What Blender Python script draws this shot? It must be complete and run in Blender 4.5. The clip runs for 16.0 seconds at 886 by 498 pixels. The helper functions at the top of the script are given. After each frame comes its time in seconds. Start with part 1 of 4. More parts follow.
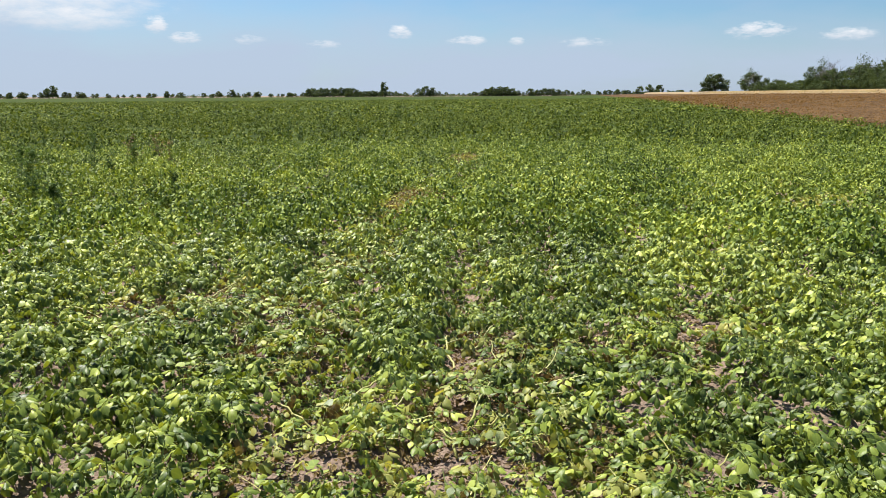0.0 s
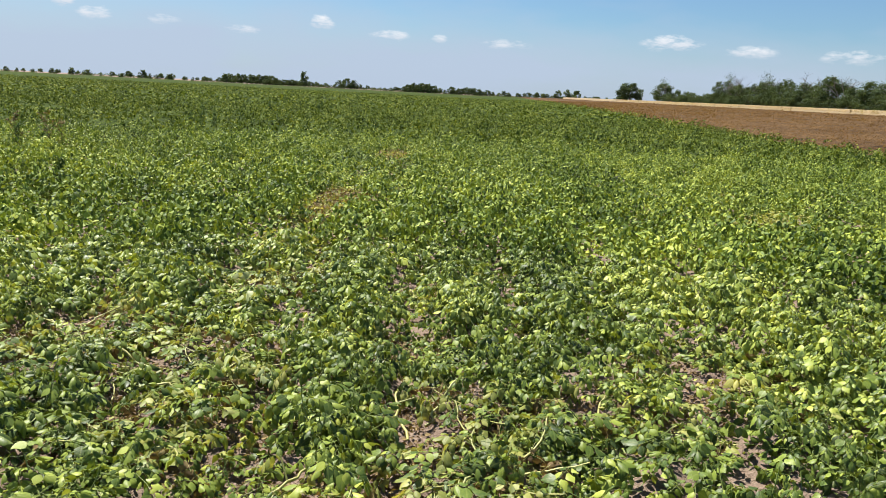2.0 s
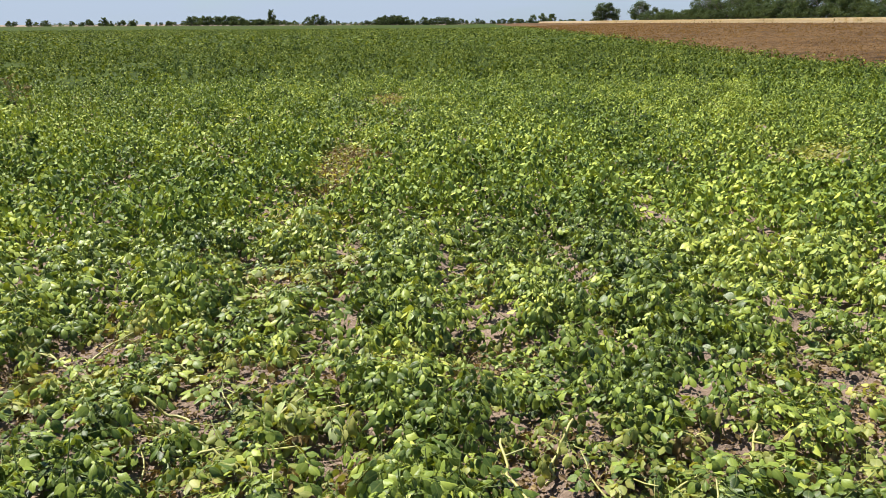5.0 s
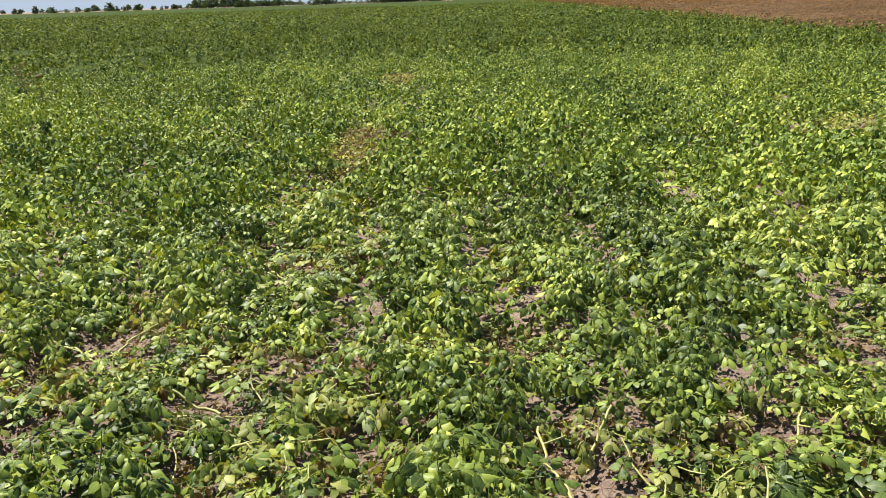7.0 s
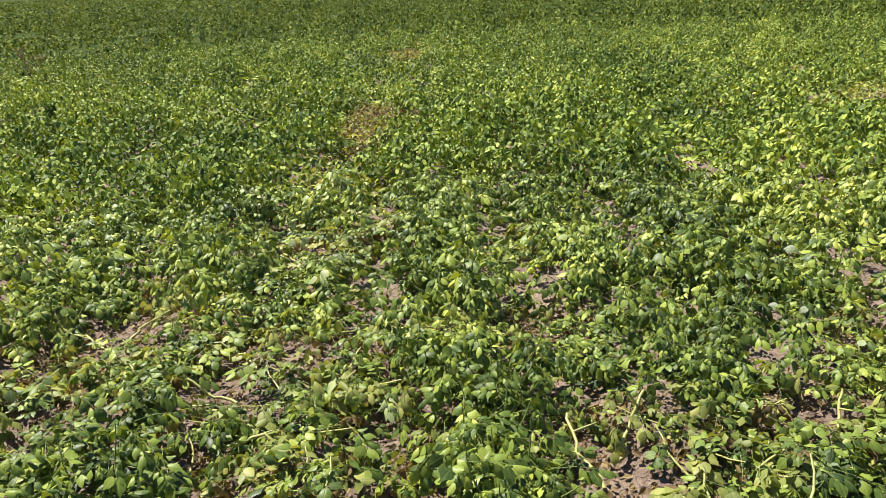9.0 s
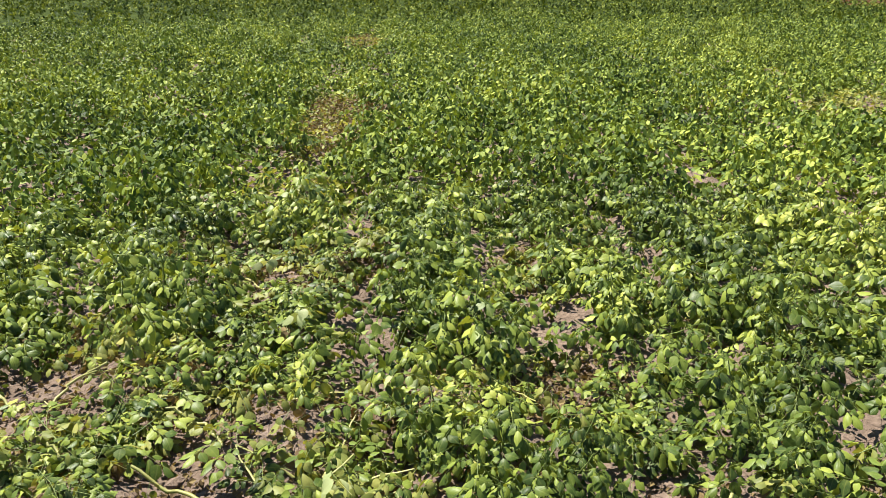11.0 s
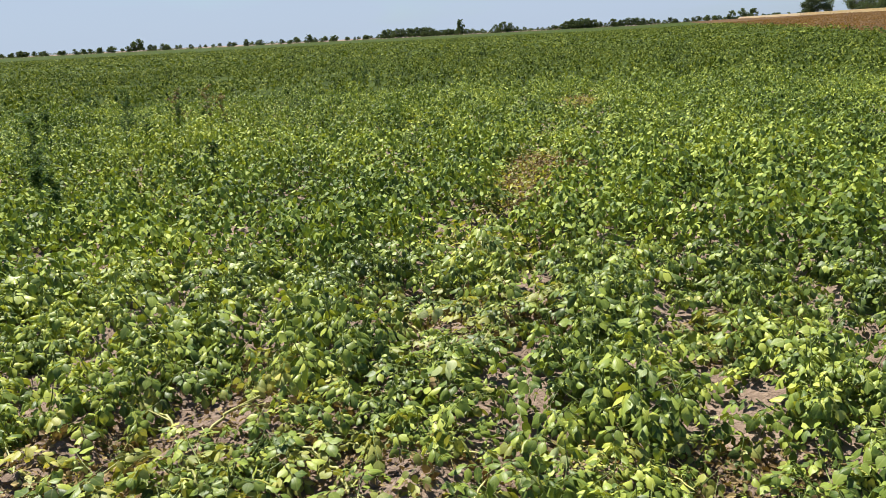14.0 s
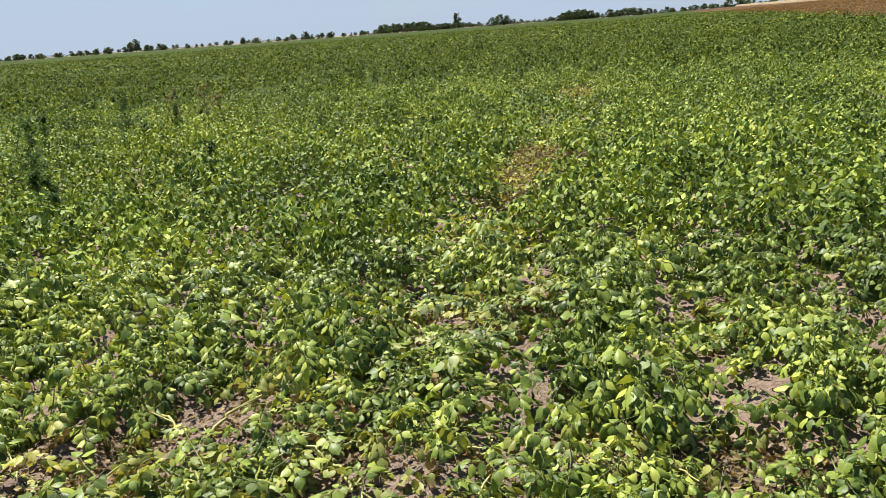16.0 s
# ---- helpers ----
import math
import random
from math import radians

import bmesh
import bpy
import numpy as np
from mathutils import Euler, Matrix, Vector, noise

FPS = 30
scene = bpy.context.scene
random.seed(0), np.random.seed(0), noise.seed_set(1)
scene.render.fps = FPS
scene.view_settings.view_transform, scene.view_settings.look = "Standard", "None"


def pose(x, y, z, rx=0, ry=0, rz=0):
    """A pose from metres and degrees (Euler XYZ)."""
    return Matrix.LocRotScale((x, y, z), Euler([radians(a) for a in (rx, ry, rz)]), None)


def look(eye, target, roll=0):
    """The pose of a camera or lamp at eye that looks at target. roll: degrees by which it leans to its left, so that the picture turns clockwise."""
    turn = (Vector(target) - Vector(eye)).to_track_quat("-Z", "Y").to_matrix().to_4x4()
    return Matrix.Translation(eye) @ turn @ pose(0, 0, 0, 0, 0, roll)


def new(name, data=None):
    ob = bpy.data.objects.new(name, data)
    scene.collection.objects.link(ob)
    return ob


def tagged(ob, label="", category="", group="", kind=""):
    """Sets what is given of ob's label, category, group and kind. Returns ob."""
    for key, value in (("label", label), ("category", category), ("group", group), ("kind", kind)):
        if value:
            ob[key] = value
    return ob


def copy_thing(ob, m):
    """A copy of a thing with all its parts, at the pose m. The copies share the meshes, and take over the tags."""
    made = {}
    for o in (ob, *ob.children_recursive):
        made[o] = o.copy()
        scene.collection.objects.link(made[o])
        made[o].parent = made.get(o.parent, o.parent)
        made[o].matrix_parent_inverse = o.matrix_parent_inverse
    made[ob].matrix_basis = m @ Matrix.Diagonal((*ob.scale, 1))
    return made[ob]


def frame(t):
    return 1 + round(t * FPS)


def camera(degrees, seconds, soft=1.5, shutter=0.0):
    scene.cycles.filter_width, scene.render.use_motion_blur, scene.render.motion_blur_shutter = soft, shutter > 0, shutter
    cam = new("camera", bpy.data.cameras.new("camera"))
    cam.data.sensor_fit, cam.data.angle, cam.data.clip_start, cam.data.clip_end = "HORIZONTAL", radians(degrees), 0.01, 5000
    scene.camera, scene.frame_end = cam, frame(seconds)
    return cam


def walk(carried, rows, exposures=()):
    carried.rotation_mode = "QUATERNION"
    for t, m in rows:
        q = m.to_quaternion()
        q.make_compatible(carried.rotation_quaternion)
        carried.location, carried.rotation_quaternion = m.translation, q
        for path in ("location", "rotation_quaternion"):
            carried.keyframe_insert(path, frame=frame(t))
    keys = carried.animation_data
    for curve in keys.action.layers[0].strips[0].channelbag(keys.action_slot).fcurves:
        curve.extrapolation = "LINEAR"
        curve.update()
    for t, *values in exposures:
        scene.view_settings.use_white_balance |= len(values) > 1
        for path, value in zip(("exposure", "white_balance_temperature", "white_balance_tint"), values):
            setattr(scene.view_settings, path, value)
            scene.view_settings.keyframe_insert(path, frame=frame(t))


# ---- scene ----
cam = camera(62.1, 16.0, soft=0.7)
PATH = [
    (0, (0.701, -0.471, 1.553), (0.536, 1.479, 1.143), -0.3),
    (0.5, (0.551, -0.25, 1.541), (0.38, 1.698, 1.121), 0.3),
    (1, (0.489, -0.008, 1.509), (0.335, 1.94, 1.085), 0.8),
    (1.5, (0.51, 0.296, 1.508), (0.406, 2.247, 1.082), 1.6),
    (2, (0.437, 0.552, 1.506), (0.5, 2.507, 1.09), 3.0),
    (2.5, (0.296, 0.812, 1.563), (0.68, 2.73, 1.149), 5.9),
    (3, (0.181, 0.865, 1.588), (0.584, 2.769, 1.127), 6.8),
    (3.5, (0.181, 0.915, 1.579), (0.37, 2.836, 1.054), 4.1),
    (4, (0.177, 1.174, 1.58), (0.272, 3.098, 1.042), 1.1),
    (4.2, (0.144, 1.24, 1.611), (0.254, 3.162, 1.07), 0.2),
    (6.3, (-0.069, 1.499, 1.605), (0.024, 3.384, 0.944), -0.8),
    (6.5, (-0.068, 1.503, 1.605), (0.018, 3.391, 0.951), -1.1),
    (7, (-0.065, 1.488, 1.612), (0.01, 3.38, 0.969), -1.8),
    (7.5, (-0.062, 1.48, 1.611), (0.007, 3.373, 0.97), -2.1),
    (8, (-0.054, 1.494, 1.609), (-0.01, 3.384, 0.957), -2.5),
    (8.2, (-0.052, 1.505, 1.611), (-0.02, 3.392, 0.949), -2.7),
    (10.3, (-0.291, 1.99, 1.531), (-0.112, 3.844, 0.803), -1.7),
    (10.5, (-0.305, 2.076, 1.541), (-0.101, 3.927, 0.812), -1.2),
    (11, (-0.353, 2.294, 1.558), (-0.144, 4.143, 0.825), -0.1),
    (11.5, (-0.355, 2.397, 1.523), (-0.249, 4.256, 0.792), 0.2),
    (12, (-0.213, 2.457, 1.436), (-0.258, 4.327, 0.728), -0.3),
    (12.5, (-0.111, 2.484, 1.446), (-0.29, 4.361, 0.781), -1.4),
    (13, (-0.105, 2.47, 1.463), (-0.382, 4.353, 0.847), -2.3),
    (13.5, (-0.097, 2.454, 1.469), (-0.43, 4.339, 0.891), -2.7),
    (14, (-0.105, 2.449, 1.457), (-0.484, 4.331, 0.897), -3.0),
    (14.5, (-0.131, 2.451, 1.453), (-0.541, 4.327, 0.895), -3.1),
    (15, (-0.12, 2.451, 1.455), (-0.539, 4.324, 0.891), -3.4),
    (15.5, (-0.108, 2.458, 1.456), (-0.515, 4.332, 0.887), -3.8),
    (16, (-0.102, 2.465, 1.455), (-0.484, 4.342, 0.881), -4.2),
]
walk(cam, [(t, look(eye, target, roll)) for t, eye, target, roll in PATH])

# ---- light ----
scene.view_settings.exposure = 1.05
SUN_EL, SUN_AZ = 60.0, 316.0  # degrees up, and clockwise from +y
world = bpy.data.worlds.new("sky")
scene.world = world
world.use_nodes = True
wt = world.node_tree
wt.nodes.clear()


def wnode(kind, **values):
    n = wt.nodes.new(kind)
    for key, value in values.items():
        n.inputs[int(key[1:])].default_value = value
    return n


def wmath(op, a, b=None, clamp=False):
    n = wt.nodes.new("ShaderNodeMath")
    n.operation, n.use_clamp = op, clamp
    for k, v in enumerate((a, b)):
        if v is None:
            continue
        if isinstance(v, (int, float)):
            n.inputs[k].default_value = v
        else:
            wt.links.new(v, n.inputs[k])
    return n.outputs[0]


def wmix(fac, a, b):
    n = wt.nodes.new("ShaderNodeMixRGB")
    for k, v in enumerate((fac, a, b)):
        if isinstance(v, (int, float)):
            n.inputs[k].default_value = v
        elif isinstance(v, tuple):
            n.inputs[k].default_value = (*v, 1)
        else:
            wt.links.new(v, n.inputs[k])
    return n.outputs[0]


sky = wt.nodes.new("ShaderNodeTexSky")
sky.sky_type, sky.sun_disc = "NISHITA", False
sky.sun_elevation, sky.sun_rotation = radians(SUN_EL), radians(SUN_AZ)
sky.air_density, sky.dust_density, sky.ozone_density = 1.0, 0.6, 1.5
coord = wt.nodes.new("ShaderNodeTexCoord").outputs["Generated"]
split = wt.nodes.new("ShaderNodeSeparateXYZ")
wt.links.new(coord, split.inputs[0])
az = wmath("ARCTAN2", split.outputs[0], split.outputs[1])
el = wmath("ARCSINE", split.outputs[2])
scaled = wt.nodes.new("ShaderNodeVectorMath")
scaled.operation = "MULTIPLY"
scaled.inputs[1].default_value = (1, 1, 3.2)
wt.links.new(coord, scaled.inputs[0])


def sky_noise(scale, detail, rough=0.55):
    n = wt.nodes.new("ShaderNodeTexNoise")
    n.inputs["Scale"].default_value, n.inputs["Detail"].default_value, n.inputs["Roughness"].default_value = scale, detail, rough
    wt.links.new(scaled.outputs[0], n.inputs["Vector"])
    return n.outputs["Fac"]


billow, veil = sky_noise(42.0, 7.0, 0.62), sky_noise(5.0, 4.0)
skycol = wt.nodes.new("ShaderNodeVectorMath")
skycol.operation = "SCALE"
skycol.inputs["Scale"].default_value = 0.0495
tint = wt.nodes.new("ShaderNodeVectorMath")
tint.operation = "MULTIPLY"
tint.inputs[1].default_value = (0.70, 0.92, 1.12)
wt.links.new(sky.outputs[0], tint.inputs[0])
wt.links.new(tint.outputs[0], skycol.inputs[0])
# a thin grey-violet veil, thicker towards the horizon and towards the west
low = wmath("SUBTRACT", 1.40, wmath("DIVIDE", el, 0.088), True)
west = wmath("MULTIPLY", wmath("ADD", az, 0.0), -0.42)
veil_f = wmath("ADD", wmath("MULTIPLY", low, 1.0), wmath("ADD", west, wmath("MULTIPLY", wmath("SUBTRACT", veil, 0.5), 1.3)), True)
up_fade = wmath("SUBTRACT", 1.25, wmath("MULTIPLY", el, 3.2), True)
veil_f = wmath("MULTIPLY", veil_f, wmath("MULTIPLY", up_fade, 0.93))
col = wmix(veil_f, skycol.outputs[0], (0.240, 0.288, 0.366))
# small fair-weather clouds: azimuth, elevation, half width, half height in degrees, density
CLOUDS = [(-33.5, 6.2, 7.5, 1.5, 0.9), (-30.5, 5.1, 4.0, 0.8, 0.75), (-25.3, 4.9, 0.9, 0.55, 1.0), (-23.4, 4.1, 1.1, 0.5, 0.8), (-19.2, 4.0, 1.3, 0.35, 0.5),
          (-13.8, 3.7, 1.4, 0.3, 0.6), (-8.0, 4.6, 1.0, 0.5, 0.9), (-3.0, 3.95, 1.5, 0.4, 0.85), (0.8, 3.9, 0.7, 0.3, 0.75), (5.8, 3.7, 1.8, 0.4, 0.55),
          (17.7, 4.25, 2.2, 0.55, 1.0), (23.2, 3.8, 1.8, 0.4, 0.75), (29.5, 3.6, 2.0, 0.5, 0.8), (40.0, 6.8, 2.2, 0.7, 1.0)]
for a, e, w, h, dens in CLOUDS:
    w, h = (1.3 * w, 1.35 * h) if w > 5 else (1.05 * w, 1.15 * h)
    da = wmath("DIVIDE", wmath("SUBTRACT", az, radians(a)), radians(w))
    de = wmath("DIVIDE", wmath("SUBTRACT", el, radians(e)), radians(h))
    r2 = wmath("ADD", wmath("MULTIPLY", da, da), wmath("MULTIPLY", de, de))
    body = wmath("SUBTRACT", 1.0, r2)
    f = wmath("MULTIPLY", wmath("ADD", wmath("MULTIPLY", body, 0.75), wmath("MULTIPLY", wmath("SUBTRACT", billow, 0.53), 1.3 if w > 4 else 3.6)), 1.3 * dens, True)
    f = wmath("MULTIPLY", f, wmath("MULTIPLY", wmath("ADD", body, 0.25, True), 1.3, True))
    shade = wmath("MULTIPLY", wmath("ADD", de, 1.1), 0.5, True)
    col = wmix(wmath("MULTIPLY", f, 0.9), col, wmix(shade, (0.292, 0.325, 0.375), (0.48, 0.487, 0.503)))
back = wt.nodes.new("ShaderNodeBackground")
back.inputs["Strength"].default_value = 1.0
wt.links.new(col, back.inputs["Color"])
wout = wt.nodes.new("ShaderNodeOutputWorld")
wt.links.new(back.outputs[0], wout.inputs["Surface"])

sun = new("sun", bpy.data.lights.new("sun", "SUN"))
sun.data.energy, sun.data.angle, sun.data.color = 5.0, radians(0.53), (1.0, 0.955, 0.87)
sun.matrix_world = look((0, 0, 60), Vector((0, 0, 60)) - Vector((math.sin(radians(SUN_AZ)) * math.cos(radians(SUN_EL)), math.cos(radians(SUN_AZ)) * math.cos(radians(SUN_EL)), math.sin(radians(SUN_EL)))))


# ---- materials ----
def material(name):
    m = bpy.data.materials.new(name)
    m.use_nodes = True
    t = m.node_tree
    return m, t, t.nodes["Principled BSDF"]


def noise_node(t, scale, detail=4.0, rough=0.55, space="Object"):
    tc, n = t.nodes.new("ShaderNodeTexCoord"), t.nodes.new("ShaderNodeTexNoise")
    n.inputs["Scale"].default_value, n.inputs["Detail"].default_value, n.inputs["Roughness"].default_value = scale, detail, rough
    if space == "World":
        g = t.nodes.new("ShaderNodeNewGeometry")
        t.links.new(g.outputs["Position"], n.inputs["Vector"])
    else:
        t.links.new(tc.outputs[space], n.inputs["Vector"])
    return n.outputs["Fac"]


def ramp(t, fac, *stops):
    r = t.nodes.new("ShaderNodeValToRGB")
    while len(r.color_ramp.elements) < len(stops):
        r.color_ramp.elements.new(0.5)
    for e, (p, c) in zip(r.color_ramp.elements, stops):
        e.position, e.color = p, (*c, 1)
    t.links.new(fac, r.inputs[0])
    return r.outputs[0]


def tmath(t, op, a, b=None, clamp=False):
    n = t.nodes.new("ShaderNodeMath")
    n.operation, n.use_clamp = op, clamp
    for k, v in enumerate((a, b)):
        if v is None:
            continue
        if isinstance(v, (int, float)):
            n.inputs[k].default_value = v
        else:
            t.links.new(v, n.inputs[k])
    return n.outputs[0]


def tmix(t, fac, a, b):
    n = t.nodes.new("ShaderNodeMixRGB")
    for k, v in enumerate((fac, a, b)):
        if isinstance(v, (int, float)):
            n.inputs[k].default_value = v
        elif isinstance(v, tuple):
            n.inputs[k].default_value = (*v, 1)
        else:
            t.links.new(v, n.inputs[k])
    return n.outputs[0]


def bump(t, bsdf, fac, strength, distance):
    b = t.nodes.new("ShaderNodeBump")
    b.inputs["Strength"].default_value, b.inputs["Distance"].default_value = strength, distance
    t.links.new(fac, b.inputs["Height"])
    t.links.new(b.outputs[0], bsdf.inputs["Normal"])


def leaf_material(name, stops, translucent=0.22, rough=0.48, specular=0.28, patch=0.0, patch_col=(0.2, 0.2, 0.03), veins=False, blotch_scale=55.0):
    """Foliage: colour by leaf, with slow changes across the field and paler blotches on the blade."""
    m, t, p = material(name)
    geo, info = t.nodes.new("ShaderNodeNewGeometry"), t.nodes.new("ShaderNodeObjectInfo")
    own = tmath(t, "FRACT", tmath(t, "ADD", geo.outputs["Random Per Island"], info.outputs["Random"]))
    wide = noise_node(t, 0.55, 3.0, 0.6, "World")
    clump = noise_node(t, 2.6, 2.0, 0.5, "World")
    mixed = tmath(t, "ADD", tmath(t, "MULTIPLY", own, 0.58), tmath(t, "ADD", tmath(t, "MULTIPLY", tmath(t, "SUBTRACT", wide, 0.36), 0.95), tmath(t, "MULTIPLY", tmath(t, "SUBTRACT", clump, 0.5), 0.55)), True)
    col = ramp(t, mixed, *stops)
    blotch = noise_node(t, blotch_scale, 3.0, 0.6, "World")
    col = tmix(t, tmath(t, "MULTIPLY", tmath(t, "SUBTRACT", blotch, 0.5, True), 0.8, True), col, stops[-2][1])
    if patch:
        spot = tmath(t, "MULTIPLY", tmath(t, "SUBTRACT", noise_node(t, 0.23, 5.0, 0.65, "World"), 0.5, True), patch * 6, True)
        col = tmix(t, spot, col, patch_col)
    t.links.new(col, p.inputs["Base Color"])
    p.inputs["Roughness"].default_value = rough
    p.inputs["Specular IOR Level"].default_value = specular
    relief = noise_node(t, 160.0, 2.0, 0.5, "World")
    if veins:
        at = t.nodes.new("ShaderNodeAttribute")
        at.attribute_name = "blade"
        xyz = t.nodes.new("ShaderNodeSeparateXYZ")
        t.links.new(at.outputs["Vector"], xyz.inputs[0])
        across = tmath(t, "ABSOLUTE", xyz.outputs[1])
        wave = tmath(t, "SINE", tmath(t, "MULTIPLY", tmath(t, "SUBTRACT", xyz.outputs[0], tmath(t, "MULTIPLY", across, 0.75)), 34.0))
        rib = tmath(t, "SUBTRACT", 1.0, tmath(t, "DIVIDE", across, 0.07), True)
        relief = tmath(t, "ADD", tmath(t, "MULTIPLY", relief, 0.6), tmath(t, "SUBTRACT", tmath(t, "MULTIPLY", wave, 0.13), tmath(t, "MULTIPLY", rib, 0.7)))
        line = tmath(t, "MULTIPLY", tmath(t, "MAXIMUM", rib, tmath(t, "MULTIPLY", tmath(t, "SUBTRACT", tmath(t, "MULTIPLY", wave, -1.0), 0.7, True), 0.6)), 0.10)
        col = tmix(t, line, col, tuple(min(1, 1.1 * c) for c in stops[-1][1]))
        t.links.new(col, p.inputs["Base Color"])
    bump(t, p, relief, 0.25, 0.0022 if veins else 0.004)
    tr = t.nodes.new("ShaderNodeBsdfTranslucent")
    glow = t.nodes.new("ShaderNodeMixRGB")
    glow.blend_type = "MULTIPLY"
    glow.inputs[0].default_value, glow.inputs[2].default_value = 1.0, (1.5, 1.35, 0.55, 1)
    t.links.new(col, glow.inputs[1])
    t.links.new(glow.outputs[0], tr.inputs["Color"])
    mix, out = t.nodes.new("ShaderNodeMixShader"), t.nodes["Material Output"]
    mix.inputs[0].default_value = translucent
    t.links.new(p.outputs[0], mix.inputs[1])
    t.links.new(tr.outputs[0], mix.inputs[2])
    t.links.new(mix.outputs[0], out.inputs["Surface"])
    return m


GREEN = ((0.0, (0.022, 0.042, 0.011)), (0.28, (0.074, 0.120, 0.021)), (0.55, (0.208, 0.270, 0.042)), (0.8, (0.410, 0.450, 0.080)), (1.0, (0.58, 0.55, 0.17)))
M_LEAF = leaf_material("potato_leaf", tuple((p, tuple(0.97 * v for v in c)) for p, c in GREEN), veins=True, translucent=0.16, rough=0.45, specular=0.28)
M_MID = leaf_material("potato_leaf_mid", tuple((p, tuple(1.14 * v for v in c)) for p, c in GREEN), translucent=0.12, rough=0.56, specular=0.17, patch=0.2, patch_col=(0.30, 0.32, 0.05))
M_PALE = leaf_material("yellowing_leaf", ((0.0, (0.120, 0.150, 0.032)), (0.4, (0.245, 0.270, 0.066)), (0.75, (0.40, 0.395, 0.11)), (1.0, (0.60, 0.53, 0.17))), veins=True, translucent=0.28)
M_DRY = leaf_material("withered_leaf", ((0.0, (0.08, 0.05, 0.025)), (0.5, (0.21, 0.145, 0.065)), (1.0, (0.40, 0.32, 0.13))), translucent=0.15, rough=0.7, specular=0.2)
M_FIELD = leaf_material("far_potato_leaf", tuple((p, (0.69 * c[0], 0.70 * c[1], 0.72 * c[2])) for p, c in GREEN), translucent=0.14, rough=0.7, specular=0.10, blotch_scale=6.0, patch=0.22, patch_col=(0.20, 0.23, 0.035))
# darker than the leaves above it: shade of the gaps put into the colour
M_SHADED_CANOPY = leaf_material("gap_shade_canopy", ((0.0, (0.026, 0.040, 0.010)), (0.4, (0.056, 0.080, 0.016)), (0.7, (0.095, 0.122, 0.026)), (1.0, (0.15, 0.17, 0.045))), rough=0.9, specular=0.05, blotch_scale=1.5)
M_WEED = leaf_material("weed_leaf", ((0.0, (0.034, 0.066, 0.020)), (0.6, (0.066, 0.115, 0.034)), (1.0, (0.12, 0.175, 0.055))), translucent=0.38, rough=0.7, specular=0.1)
M_TREE = leaf_material("tree_leaf", ((0.0, (0.042, 0.062, 0.034)), (0.5, (0.072, 0.102, 0.051)), (1.0, (0.112, 0.146, 0.072))), translucent=0.36, rough=0.85, specular=0.06)
M_BROWN = leaf_material("dry_brown_stalk", ((0.0, (0.080, 0.045, 0.021)), (0.5, (0.155, 0.094, 0.045)), (1.0, (0.24, 0.155, 0.080))), translucent=0.4, rough=0.8, specular=0.1, blotch_scale=5.0)
M_WHEAT = leaf_material("ripe_wheat", ((0.0, (0.38, 0.30, 0.19)), (0.5, (0.46, 0.375, 0.25)), (1.0, (0.54, 0.455, 0.32))), translucent=0.45, rough=0.7, specular=0.2)


def stem_material(name, a, b, rough=0.5):
    m, t, p = material(name)
    info = t.nodes.new("ShaderNodeObjectInfo")
    f = tmath(t, "ADD", tmath(t, "MULTIPLY", info.outputs["Random"], 0.5), tmath(t, "MULTIPLY", noise_node(t, 40.0, 3.0, 0.6, "World"), 0.5))
    t.links.new(ramp(t, f, (0.2, a), (0.8, b)), p.inputs["Base Color"])
    p.inputs["Roughness"].default_value = rough
    bump(t, p, noise_node(t, 220.0, 2.0, 0.5, "World"), 0.3, 0.003)
    return m


M_STEM = stem_material("green_stem", (0.11, 0.155, 0.032), (0.20, 0.24, 0.055))
M_PALESTEM = stem_material("pale_stem", (0.24, 0.25, 0.06), (0.44, 0.40, 0.13))
M_BARK = stem_material("bark", (0.05, 0.042, 0.034), (0.12, 0.105, 0.09), 0.9)
M_DEADWOOD = stem_material("dead_wood", (0.11, 0.095, 0.085), (0.20, 0.18, 0.165), 0.9)

M_SOIL, st, sp = material("dry_soil")
crumb, coarse = noise_node(st, 38.0, 8.0, 0.68, "World"), noise_node(st, 2.3, 5.0, 0.6, "World")
scol = ramp(st, tmath(st, "ADD", tmath(st, "MULTIPLY", crumb, 0.62), tmath(st, "MULTIPLY", coarse, 0.38)), (0.30, (0.105, 0.072, 0.052)), (0.52, (0.225, 0.163, 0.122)), (0.72, (0.37, 0.28, 0.215)))
vor = st.nodes.new("ShaderNodeTexVoronoi")
vor.feature = "DISTANCE_TO_EDGE"
vor.inputs["Scale"].default_value = 14.0
wob = st.nodes.new("ShaderNodeVectorMath")
wob.operation = "MULTIPLY_ADD"
wn = st.nodes.new("ShaderNodeTexNoise")
wn.inputs["Scale"].default_value = 9.0
wg = st.nodes.new("ShaderNodeNewGeometry")
st.links.new(wg.outputs["Position"], wn.inputs["Vector"])
st.links.new(wn.outputs["Color"], wob.inputs[0])
wob.inputs[1].default_value = (0.12, 0.12, 0.12)
st.links.new(wg.outputs["Position"], wob.inputs[2])
st.links.new(wob.outputs[0], vor.inputs["Vector"])
crack = tmath(st, "DIVIDE", vor.outputs["Distance"], 0.03, True)
st.links.new(scol, sp.inputs["Base Color"])
sp.inputs["Roughness"].default_value, sp.inputs["Specular IOR Level"].default_value = 0.92, 0.2
bump(st, sp, tmath(st, "ADD", crumb, tmath(st, "MULTIPLY", crack, 0.35)), 0.8, 0.025)


